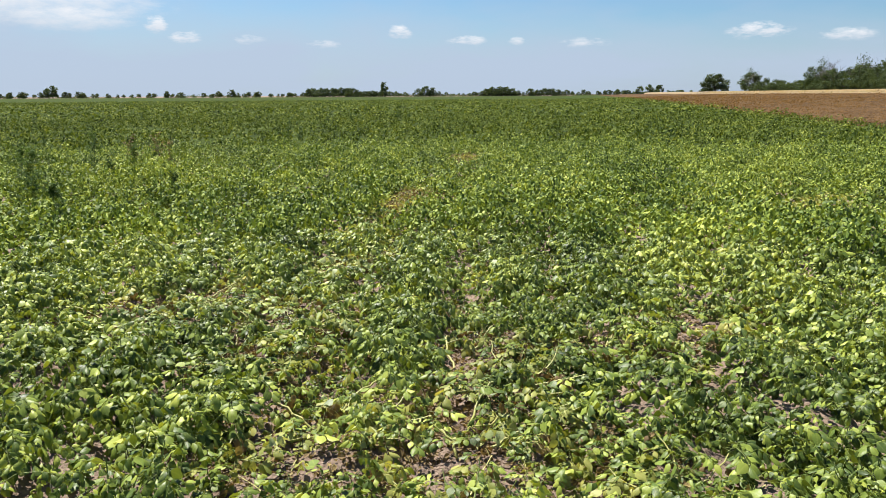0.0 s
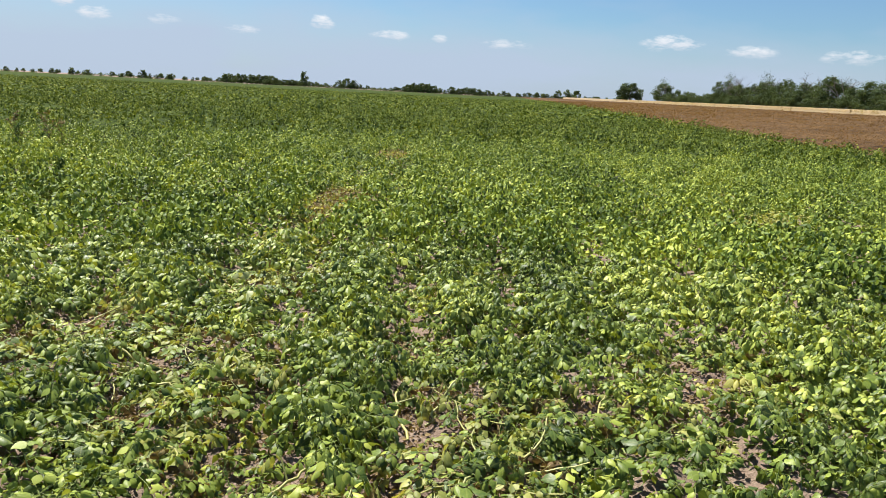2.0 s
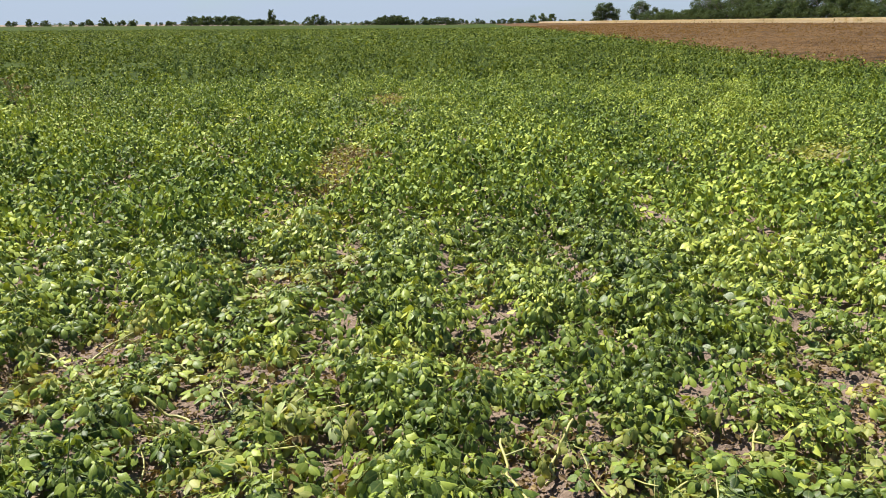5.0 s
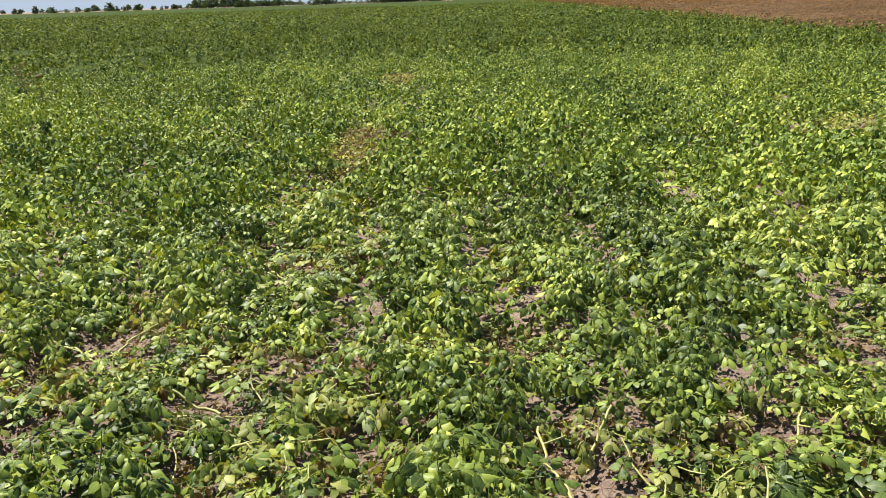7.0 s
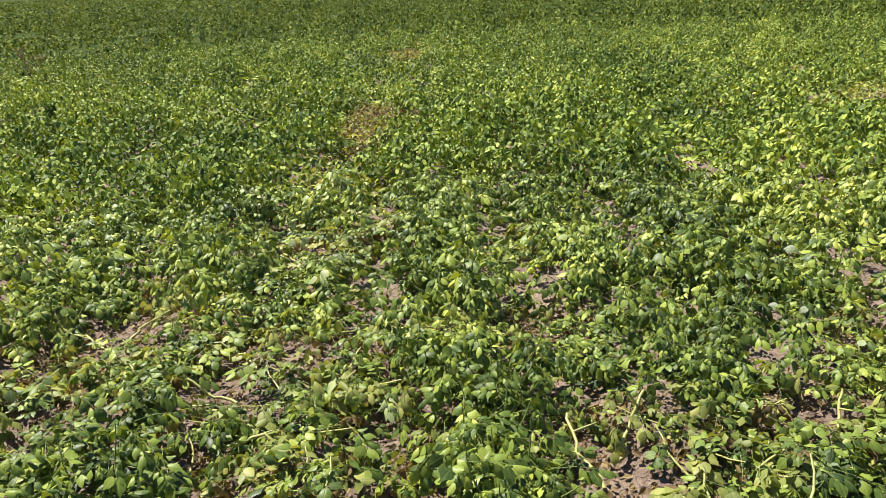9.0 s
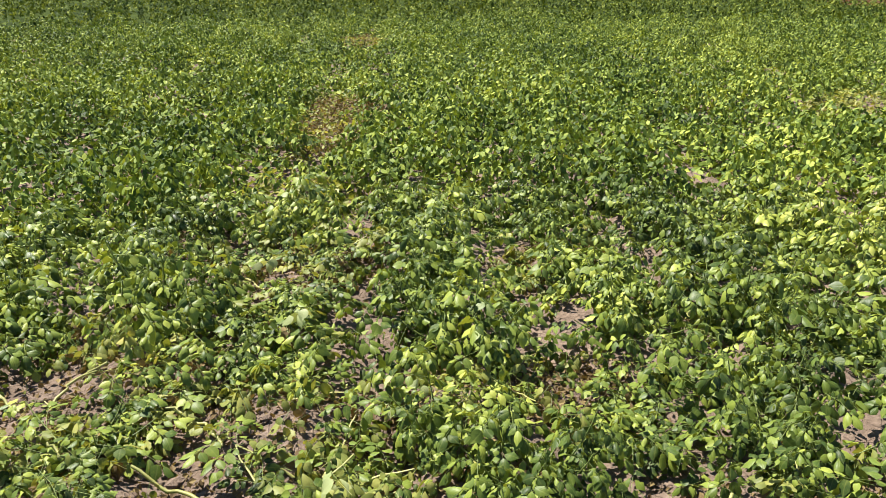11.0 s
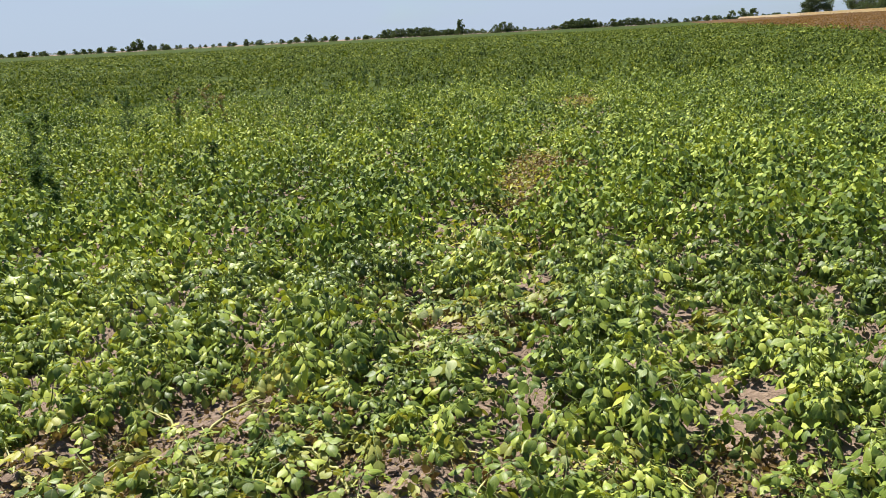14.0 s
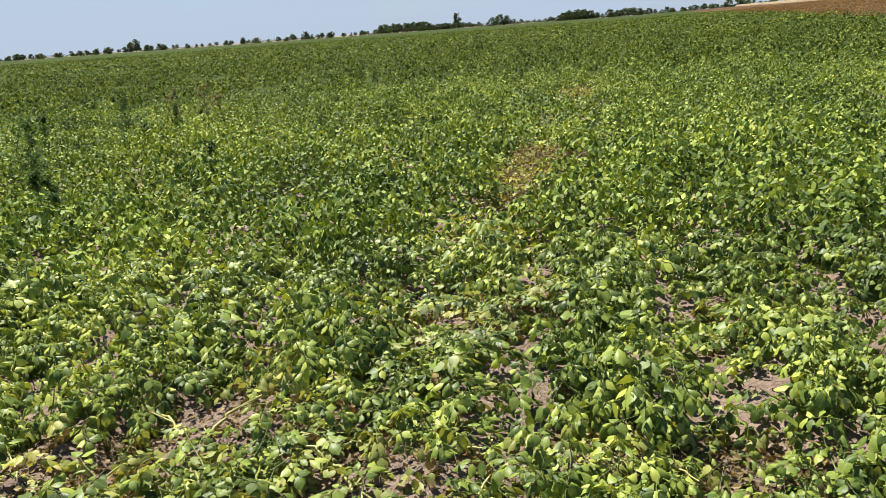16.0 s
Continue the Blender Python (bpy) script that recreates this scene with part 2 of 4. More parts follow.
M_STUBBLE, ut, up_ = material("brown_stubble")
uf = tmath(ut, "ADD", tmath(ut, "MULTIPLY", noise_node(ut, 2.6, 9.0, 0.72, "World"), 0.75), tmath(ut, "MULTIPLY", noise_node(ut, 0.12, 3.0, 0.6, "World"), 0.25))
ut.links.new(ramp(ut, uf, (0.38, (0.026, 0.015, 0.007)), (0.51, (0.096, 0.054, 0.022)), (0.64, (0.195, 0.118, 0.052))), up_.inputs["Base Color"])
up_.inputs["Roughness"].default_value, up_.inputs["Specular IOR Level"].default_value = 0.95, 0.1
bump(ut, up_, noise_node(ut, 5.0, 6.0, 0.7, "World"), 1.0, 0.12)


# ---- building helpers ----
def smoothstep(a, b, x):
    k = np.clip((x - a) / (b - a), 0, 1)
    return k * k * (3 - 2 * k)


def value_noise(x, y, scale, seed=0):
    """Smooth noise from -1 to 1 over arrays of places."""
    x, y = np.asarray(x, float) / scale, np.asarray(y, float) / scale
    i, j = np.floor(x).astype(int), np.floor(y).astype(int)
    f, g = x - i, y - j
    f, g = f * f * (3 - 2 * f), g * g * (3 - 2 * g)

    def h(a, b):
        n = np.sin(a * 127.1 + b * 311.7 + seed * 74.7) * 43758.5453
        return (n - np.floor(n)) * 2 - 1

    return (h(i, j) * (1 - f) + h(i + 1, j) * f) * (1 - g) + (h(i, j + 1) * (1 - f) + h(i + 1, j + 1) * f) * g


ROW = 0.70       # distance between potato rows
EDGE = 16.3      # where the potatoes end and the dry crop begins, near the camera
WHEAT0, WHEAT1 = 60.0, 104.0
WOOD_X = 106.0


def edge_at(y):
    """The border of the potatoes, which slants away from the rows farther out."""
    return EDGE + 0.085 * np.maximum(np.asarray(y, float) - 32.0, 0)


def land(x, y):
    """The lie of the land: flat, with a gentle rise to the east."""
    x, y = np.asarray(x, float), np.asarray(y, float)
    rise = 0.029 * np.clip(x - 15.0, 0, 49) * (1 - smoothstep(330, 620, y))
    return rise


def soil(x, y):
    x, y = np.asarray(x, float), np.asarray(y, float)
    near = 1 - smoothstep(14, 30, np.hypot(x, y))
    ridge = 0.035 * np.cos(2 * np.pi * (x - 0.05) / ROW)
    rough = 0.030 * value_noise(x, y, 0.30, 1) + 0.022 * value_noise(x, y, 0.13, 2) + 0.012 * value_noise(x, y, 0.065, 3)
    return land(x, y) + near * (ridge + rough + 0.01)


def mesh_from(name, verts, faces_list, mats, face_mats=None, smooth=False):
    """A mesh from arrays: verts (n, 3) and arrays of triangles or quads."""
    me = bpy.data.meshes.new(name)
    verts = np.asarray(verts, np.float32)
    faces_list = [np.asarray(f, np.int32) for f in faces_list if len(f)]
    me.vertices.add(len(verts))
    me.vertices.foreach_set("co", verts.ravel())
    loops = np.concatenate([f.ravel() for f in faces_list])
    totals = np.concatenate([np.full(len(f), f.shape[1], np.int32) for f in faces_list])
    starts = np.r_[0, np.cumsum(totals)[:-1]].astype(np.int32)
    me.loops.add(len(loops))
    me.loops.foreach_set("vertex_index", loops)
    me.polygons.add(len(totals))
    me.polygons.foreach_set("loop_start", starts)
    me.polygons.foreach_set("loop_total", totals)
    for m in mats:
        me.materials.append(m)
    if face_mats is not None:
        me.polygons.foreach_set("material_index", np.asarray(face_mats, np.int32))
    me.polygons.foreach_set("use_smooth", np.full(len(totals), smooth))
    me.update(calc_edges=True)
    me.validate()
    return me


def part(name, mesh, parent, label="", m=None):
    ob = new(name, mesh)
    ob.parent = parent
    if m is not None:
        ob.matrix_local = m
    if label:
        tagged(ob, label)
    return ob


def grid_mesh(name, xs, ys, zfun, mats, smooth=True, slant=None):
    gx, gy = np.meshgrid(xs, ys)
    if slant is not None:
        gx = gx + slant(gx, gy)
    v = np.stack([gx.ravel(), gy.ravel(), zfun(gx, gy).ravel()], -1)
    nx, ny = len(xs), len(ys)
    i = (np.arange(ny - 1)[:, None] * nx + np.arange(nx - 1)[None]).ravel()
    return mesh_from(name, v, [np.stack([i, i + 1, i + nx + 1, i + nx], -1)], mats, smooth=smooth)


def tube(points, radii, sides=5):
    """Verts and faces of a tapering tube along points."""
    pts = np.asarray(points, float)
    d = np.gradient(pts, axis=0)
    d /= np.linalg.norm(d, axis=1, keepdims=True) + 1e-9
    ref = np.array([0.31, 0.22, 0.92]) if abs(d[0, 2]) < 0.9 else np.array([1.0, 0.1, 0.0])
    a = np.cross(d, ref)
    a /= np.linalg.norm(a, axis=1, keepdims=True) + 1e-9
    b = np.cross(d, a)
    ang = np.linspace(0, 2 * np.pi, sides, endpoint=False)
    v = pts[:, None] + np.asarray(radii)[:, None, None] * (np.cos(ang)[None, :, None] * a[:, None] + np.sin(ang)[None, :, None] * b[:, None])
    n = len(pts)
    k = np.arange(sides)
    f = np.concatenate([np.stack([r * sides + k, r * sides + (k + 1) % sides, (r + 1) * sides + (k + 1) % sides, (r + 1) * sides + k], -1) for r in range(n - 1)])
    return v.reshape(-1, 3), f


class Heap:
    """Collects verts and faces into one mesh."""

    def __init__(self):
        self.v, self.t, self.q, self.tm, self.qm, self.n, self.b = [], [], [], [], [], 0, []

    def add(self, v, tris=(), quads=(), mat=0, blade=None):
        self.v.append(np.asarray(v, float))
        self.b.append(np.zeros((len(v), 3)) + (0, 0.3, 0) if blade is None else blade)
        if len(tris):
            self.t.append(np.asarray(tris) + self.n)
            self.tm.append(np.full(len(tris), mat))
        if len(quads):
            self.q.append(np.asarray(quads) + self.n)
            self.qm.append(np.full(len(quads), mat))
        self.n += len(v)

    def mesh(self, name, mats, smooth=False):
        fs = [np.concatenate(x) for x in (self.t, self.q) if x]
        fm = np.concatenate([np.concatenate(x) for x in (self.tm, self.qm) if x])
        me = mesh_from(name, np.concatenate(self.v), fs, mats, fm, smooth)
        at = me.attributes.new("blade", "FLOAT_VECTOR", "POINT")
        at.data.foreach_set("vector", np.concatenate(self.b).astype(np.float32).ravel())
        return me


# ---- ground ----
def graded(lo, hi, step, far, grow=1.16):
    xs = list(np.arange(lo, hi, step))
    s, x = step, xs[-1]
    while x < far:
        s *= grow
        x += s
        xs.append(x)
    s, x, left = step, xs[0], []
    while x > -far:
        s *= grow
        x -= s
        left.append(x)
    return np.array(left[::-1] + xs)


ground = tagged(new("ground", grid_mesh("ground", graded(-6, 6.5, 0.075, 4200), graded(0.5, 9.0, 0.075, 4200), soil, [M_SOIL])),
                "dry crumbly grey-brown field soil", "ground", kind="structure")

# ---- potato leaves and plants ----
rng = np.random.default_rng(7)
# midrib 0-3, left edge 4-7, right edge 8-11
L_T = np.zeros((0, 3), int)
L_Q = np.array([(0, 1, 5, 4), (1, 2, 6, 5), (2, 3, 7, 6), (0, 8, 9, 1), (1, 9, 10, 2), (2, 10, 11, 3)])
MID, SIDES = (0, 0.30, 0.66, 1.0), ((0.06, 0.22), (0.27, 0.46), (0.56, 0.43), (0.81, 0.20))
BLADE = np.array([(m, 0, 0) for m in MID] + [(k, w, 0) for k, w in SIDES] + [(k, -w, 0) for k, w in SIDES])


def leaflet(length, width, fold, droop, curl=0.0):
    """An ovate blade folded along its midrib, with a wavy edge: base at the origin, tip along +x."""
    k, w = BLADE[:, 0], BLADE[:, 1]
    wave = 0.10 * rng.normal(0, 1, len(k)) * (np.abs(w) > 0)
    z = -droop * k * k * length + width * (fold * np.abs(w) - curl * (2 * np.abs(w)) ** 2 * 0.5 + wave)
    sway = rng.normal(0, 0.09) * k * k * length
    return np.stack([k * length * (1 - 0.12 * droop * k), w * width * (1 - 0.25 * abs(fold)) + sway, z], -1)


def rot(yaw=0.0, pitch=0.0, roll=0.0):
    return np.array(Euler((roll, pitch, yaw), "XYZ").to_matrix())


def compound_leaf(size=1.0, wilt=0.0, small=False):
    """A potato leaf: a drooping stalk with a big end leaflet and pairs of side leaflets."""
    h = Heap()
    length = 0.15 * size
    u = np.linspace(0, 1, 3)
    sag = (0.25 + 0.9 * wilt) * rng.uniform(0.7, 1.4)
    bend = rng.uniform(-0.25, 0.25)
    pts = np.stack([u * length * (1 - 0.2 * sag * u), bend * u * u * length, length * (0.10 * u - sag * u * u)], -1)
    v, f = tube(pts, np.linspace(0.0013, 0.0009, 3) * size, 3)
    h.add(v, quads=f, mat=1)
    spots = [(1.0, 0.0, 0.070)] + [(k, sgn, ln) for k, ln in ((0.84, 0.057), (0.58, 0.052), (0.33, 0.040)) for sgn in (1, -1)]
    if small:
        spots = spots[:5]
    for k, sgn, ln in spots:
        base = np.array([np.interp(k, u, pts[:, c]) for c in range(3)])
        ln = ln * size * rng.uniform(0.85, 1.2)
        lf = leaflet(ln, ln * rng.uniform(0.70, 0.92), rng.uniform(-0.85, 0.30) + 0.3 * wilt, rng.uniform(0.15, 0.85) + 0.4 * wilt, rng.uniform(0, 0.45))
        yaw = sgn * rng.uniform(0.9, 1.35) + bend * k
        lf = lf @ rot(yaw, rng.uniform(-0.2, 0.65) + 0.5 * sag * k + 0.5 * wilt, rng.uniform(-0.65, 0.65)).T
        lf += base + (np.array([np.cos(yaw), np.sin(yaw), 0]) * 0.010 * size if sgn else 0)
        h.add(lf, L_T, L_Q, 0, BLADE)
    return h


def leaf_mesh(name, mat, stem, **kw):
    return compound_leaf(**kw).mesh(name, [mat, stem], True)


LEAVES = [leaf_mesh("leaf", M_LEAF, M_STEM, size=s) for s in (0.52, 0.60, 0.67, 0.74, 0.82, 0.94)]
TIPS = [leaf_mesh("tip_leaf", M_LEAF, M_STEM, size=s, small=True) for s in (0.5, 0.6, 0.7, 0.8)]
PALE = [leaf_mesh("pale_leaf", M_PALE, M_STEM, size=s, wilt=w) for s, w in ((0.7, 0.0), (0.8, 0.15), (0.88, 0.05), (0.98, 0.2))]
DRY = [leaf_mesh("withered_leaf", M_DRY, M_PALESTEM, size=s, wilt=w) for s, w in ((0.7, 0.9), (0.85, 0.7))]


def stem_curve(length, lean, turn, rise, wander=0.12):
    """A stem that leaves the ground at a slant and bends up (rise > 0) or sags (rise < 0)."""
    n, p, out = 7, np.zeros(3), []
    for k in range(n):
        out.append(p.copy())
        a = lean - rise * k / (n - 1)
        d = np.array([np.sin(a) * np.cos(turn), np.sin(a) * np.sin(turn), np.cos(a)])
        p = p + d * length / (n - 1)
        p[2] = max(p[2], 0.012)
        turn += rng.uniform(-wander, wander)
    return np.array(out)


def plant_design(stems=7, leaves=12, length=(0.19, 0.36), lean=(0.55, 1.36), kind="green"):
    """A design: for each stem its curve, radius and the leaves with their poses."""
    out = []
    t0 = rng.uniform(0, 6.28)
    for s in range(stems):
        turn = t0 + 6.283 * s / stems + rng.uniform(-0.4, 0.4)
        c = stem_curve(rng.uniform(*length), rng.uniform(*lean), turn, rng.uniform(0.3, 0.9) if kind == "green" else rng.uniform(-0.3, 0.4), 0.12 if kind == "green" else 0.42)
        c[:, 0] += 0.03 * np.cos(turn)
        c[:, 1] += 0.03 * np.sin(turn)
        lv = []
        for k in range(leaves):
            f = 0.15 + 0.85 * (k + 0.5 * rng.random()) / leaves
            at = np.array([np.interp(f, np.linspace(0, 1, len(c)), c[:, j]) for j in range(3)])
            yaw = turn + k * 2.4 + rng.uniform(-0.5, 0.5)
            pitch = rng.uniform(-0.35, 0.45) + 0.35 * (1 - f) if kind == "green" else rng.uniform(-0.35, 0.4)
            if kind == "green":
                bank = TIPS if k == leaves - 1 else LEAVES
            else:
                q = rng.random()
                bank = PALE if q < 0.48 else (DRY if q < 0.68 else LEAVES)
            m = bank[rng.integers(len(bank))]
            at[2] += 0.0 if kind == "green" else 0.035
            lv.append((m, Matrix.Translation(at) @ Euler((rng.uniform(-0.3, 0.3), pitch, yaw), "XYZ").to_matrix().to_4x4()))
        out.append((c, 0.0042 if kind == "green" else 0.0062, lv))
    return out


def build_plant(design, label, whole, pale=False):
    """One plant: an empty with its stems; each leaf its own mesh, or one foliage mesh a stem where the plant stands farther off."""
    root = tagged(new("potato_plant"), label, "plant", "potato plants in the field")
    for c, r, lv in design:
        v, f = tube(c, np.linspace(r, 0.45 * r, len(c)), 5)
        stem = part("stem", mesh_from("stem", v, [f], [M_PALESTEM if pale else M_STEM], smooth=True), root)
        if whole:
            for me, m in lv:
                part("leaf", me, stem, m=m)
        else:
            h, mats = Heap(), [M_LEAF, M_STEM, M_PALE, M_PALESTEM, M_DRY]
            for me, m in lv:
                co = np.empty(len(me.vertices) * 3)
                me.vertices.foreach_get("co", co)
                mm = np.array(m)
                co = co.reshape(-1, 3) @ mm[:3, :3].T + mm[:3, 3]
                pi = [mats.index(x) for x in me.materials]
                bl = np.empty(len(me.vertices) * 3)
                me.attributes["blade"].data.foreach_get("vector", bl)
                tri = [(p.vertices[:], pi[p.material_index]) for p in me.polygons]
                first = True
                for mi in set(x[1] for x in tri):
                    ts = [x[0] for x in tri if x[1] == mi and len(x[0]) == 3]
                    qs = [x[0] for x in tri if x[1] == mi and len(x[0]) == 4]
                    if first:
                        h.add(co, ts, qs, mi, bl.reshape(-1, 3))
                        first = False
                    else:
                        h.n -= len(co)
                        h.add(np.zeros((0, 3)), ts, qs, mi)
                        h.n += len(co)
            tagged(part("foliage", h.mesh("foliage", mats, True), stem), kind="stuff")
    return root


GREEN_LABEL = "bushy green potato plant with drooping leaves in dry soil"
PALE_LABEL = "yellowing potato plant with pale stems sprawling on bare soil"
green_designs = [plant_design() for _ in range(7)]
pale_designs = [plant_design(6, 9, (0.24, 0.38), (0.95, 1.4), "pale") for _ in range(5)]

# bare spots in the crop: x, y, radius of bare soil, radius of yellowing round it
GAPS = [(-0.20, 2.42, 0.14, 0.46), (0.53, 2.38, 0.16, 0.46), (0.53, 2.78, 0.09, 0.36), (0.50, 3.20, 0.08, 0.34), (-0.15, 3.05, 0.06, 0.30), (0.54, 3.62, 0.15, 0.46), (1.28, 2.26, 0.06, 0.25),
        (1.98, 4.25, 0.14, 0.46), (-1.52, 4.83, 0.17, 0.50), (-0.85, 4.38, 0.18, 0.50), (-1.66, 4.20, 0.09, 0.34), (-0.80, 3.55, 0.07, 0.28), (-0.08, 4.0, 0.05, 0.24), (-0.25, 3.68, 0.04, 0.22),
        (1.33, 3.80, 0.10, 0.34), (-0.72, 5.78, 0.15, 0.45), (0.48, 4.69, 0.06, 0.24), (0.60, 5.84, 0.05, 0.26), (1.15, 5.40, 0.05, 0.24), (2.66, 7.5, 0.06, 0.3), (-0.10, 4.60, 0.04, 0.24),
        (-0.70, 3.38, 0.05, 0.24), (-2.1, 4.45, 0.09, 0.3), (-1.26, 6.22, 0.05, 0.26), (-1.52, 5.32, 0.05, 0.24), (1.10, 2.58, 0.06, 0.25), (0.43, 4.60, 0.05, 0.28), (-0.18, 6.10, 0.04, 0.22), (0.70, 5.98, 0.04, 0.22)]


def weak_row_x(y):
    """The line of the row that has died back."""
    return -0.72 + 0.02 * (y - 6.0) + 0.045 * np.maximum(y - 10.0, 0)


def gap_at(x, y):
    """2 on bare soil, 1 among the yellowing plants round it, else 0."""
    best = 0
    for gx, gy, r0, r1 in GAPS:
        d = math.hypot(x - gx, (y - gy) * (0.85 if y < gy else 1.0))
        best = max(best, 2 if d < 0.8 * r0 else 1 if d < 0.82 * r1 else 0)
    # the weak row that runs away from there
    wx = weak_row_x(y)
    if 6.0 < y < 9.6 and abs(x - wx) < 0.24 and math.sin(x * 31.0 + y * 17.0) > -0.4:
        best = max(best, 1)
    return best


spots = []
for i in range(-16, 22):
    for j in range(-4, 36):
        x, y = i * ROW + rng.normal(0, 0.11), j * 0.31 + rng.normal(0, 0.05)
        spots.append((x, y, rng.uniform(0, 360), rng.uniform(0.82, 1.18), int(rng.integers(1000))))


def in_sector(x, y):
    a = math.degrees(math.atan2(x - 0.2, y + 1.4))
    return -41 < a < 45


near_spots, mid_spots = [], []
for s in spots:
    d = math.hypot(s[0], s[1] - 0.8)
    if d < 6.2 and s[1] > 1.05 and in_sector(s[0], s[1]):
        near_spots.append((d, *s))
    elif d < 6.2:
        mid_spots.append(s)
near_spots.sort()
designs = {}


def plant_at(x, y, turn, size, pick, whole):
    for gx, gy, r0, r1 in GAPS:
        d = math.hypot(x - gx, y - gy)
        if r0 > 0.07 and d < r0 + 0.16:
            k = (r0 + 0.18) / max(d, 0.02)
            x, y = gx + (x - gx) * k, gy + (y - gy) * k
    state = gap_at(x, y)
    pale = state == 1
    low = 0.6 if pale else 1.0
    for gx, gy, r0, r1 in GAPS:
        if not pale and r0 > 0.05 and abs(x - gx) < r0 + 0.25 and -0.85 < y - gy < 0.2:
            low = 0.6
    bank = pale_designs if pale else green_designs
    key = (pale, pick % len(bank), whole)
    m = pose(x, y, float(soil(x, y)) - 0.01, 0, 0, turn)
    if key not in designs:
        designs[key] = build_plant(bank[key[1]], PALE_LABEL if pale else GREEN_LABEL, whole, pale)
        designs[key].matrix_basis = m
        designs[key].scale = (size, size, size * low)
        return
    ob = copy_thing(designs[key], m)
    ob.scale = (size, size, size * low)


for n, (d, x, y, turn, size, pick) in enumerate(near_spots):
    plant_at(x, y, turn, size, pick, n < 36)


# ---- the rest of the potato field, joined ----
def scatter_leaves(n_per, centres, heights, spread, length, mats, name, label, spiky=0.0, simple=False, sizes=None, shoots=0):
    """Leaf blades in loose domes round the given centres, joined into one mesh."""
    centres, heights = np.asarray(centres, float), np.asarray(heights, float)
    n = len(centres) * n_per
    if shoots:
        m = len(centres)
        sa, sr = rng.uniform(0, 2 * np.pi, (m, shoots)), spread * np.sqrt(rng.random((m, shoots)))
        sx, sy = centres[:, :1] + sr * np.cos(sa), centres[:, 1:2] + sr * np.sin(sa)
        sh = heights[:, None] * rng.uniform(0.5, 1.32, (m, shoots)) * (1 - 0.3 * (sr / spread) ** 2)
        which = np.arange(n_per) % shoots
        sx, sy, sh = (q[:, which].ravel() for q in (sx, sy, sh))
        ang, rad = rng.uniform(0, 2 * np.pi, n), np.sqrt(rng.random(n)) * 0.11
        base = np.stack([sx + rad * 0.5 * np.cos(ang), sy + rad * 0.5 * np.sin(ang), np.repeat(centres[:, 2], n_per) + sh * (1 - 0.62 * rng.random(n) ** 1.3) - 0.4 * rad], -1)
        yaw, pitch, roll = ang + rng.uniform(-0.6, 0.6, n), rng.uniform(-0.2, 1.0, n), rng.uniform(-0.65, 0.65, n)
    else:
        c, hgt = np.repeat(centres, n_per, axis=0), np.repeat(heights, n_per)
        ang, rad = rng.uniform(0, 2 * np.pi, n), np.sqrt(rng.uniform(0, 1, n)) * spread
        dome = np.sqrt(np.clip(1 - (rad / (spread * 1.15)) ** 2, 0.05, 1))
        z = hgt * dome * (1 - 0.75 * rng.random(n) ** 1.5)
        base = np.stack([c[:, 0] + rad * np.cos(ang), c[:, 1] + rad * np.sin(ang), c[:, 2] + z], -1)
        yaw, pitch, roll = ang + rng.uniform(-1.3, 1.3, n), rng.uniform(-0.5, 1.1, n) + spiky, rng.uniform(-0.95, 0.95, n)
    ln = length * rng.uniform(0.7, 1.3, n) * (1 if sizes is None else np.repeat(sizes, n_per))
    proto = np.array([(0, 0, 0), (0.45, 0.33, 0.05), (1, 0, -0.12), (0.45, -0.33, 0.05), (0.5, 0, -0.08)])
    if simple:
        proto = proto[:4]
    cy, sy, cp, sn, cr, sr = np.cos(yaw), np.sin(yaw), np.cos(pitch), np.sin(pitch), np.cos(roll), np.sin(roll)
    ax = np.stack([cy * cp, sy * cp, -sn], -1)
    side = np.stack([-sy, cy, np.zeros(n)], -1)
    up = np.cross(ax, side)
    ay = side * cr[:, None] + up * sr[:, None]
    az_ = np.cross(ax, ay)
    v = base[:, None] + ln[:, None, None] * (proto[None, :, 0, None] * ax[:, None] + proto[None, :, 1, None] * ay[:, None] + proto[None, :, 2, None] * az_[:, None])
    k = np.arange(n)[:, None] * len(proto)
    if simple:
        faces = [np.concatenate([k + (0, 1, 2), k + (0, 2, 3)])]
    else:
        faces = [np.concatenate([k + (0, 1, 4), k + (1, 2, 4), k + (4, 2, 3), k + (0, 4, 3)])]
    ob = new(name, mesh_from(name, v.reshape(-1, 3), faces, mats))
    return tagged(ob, label, "crop", kind="stuff")


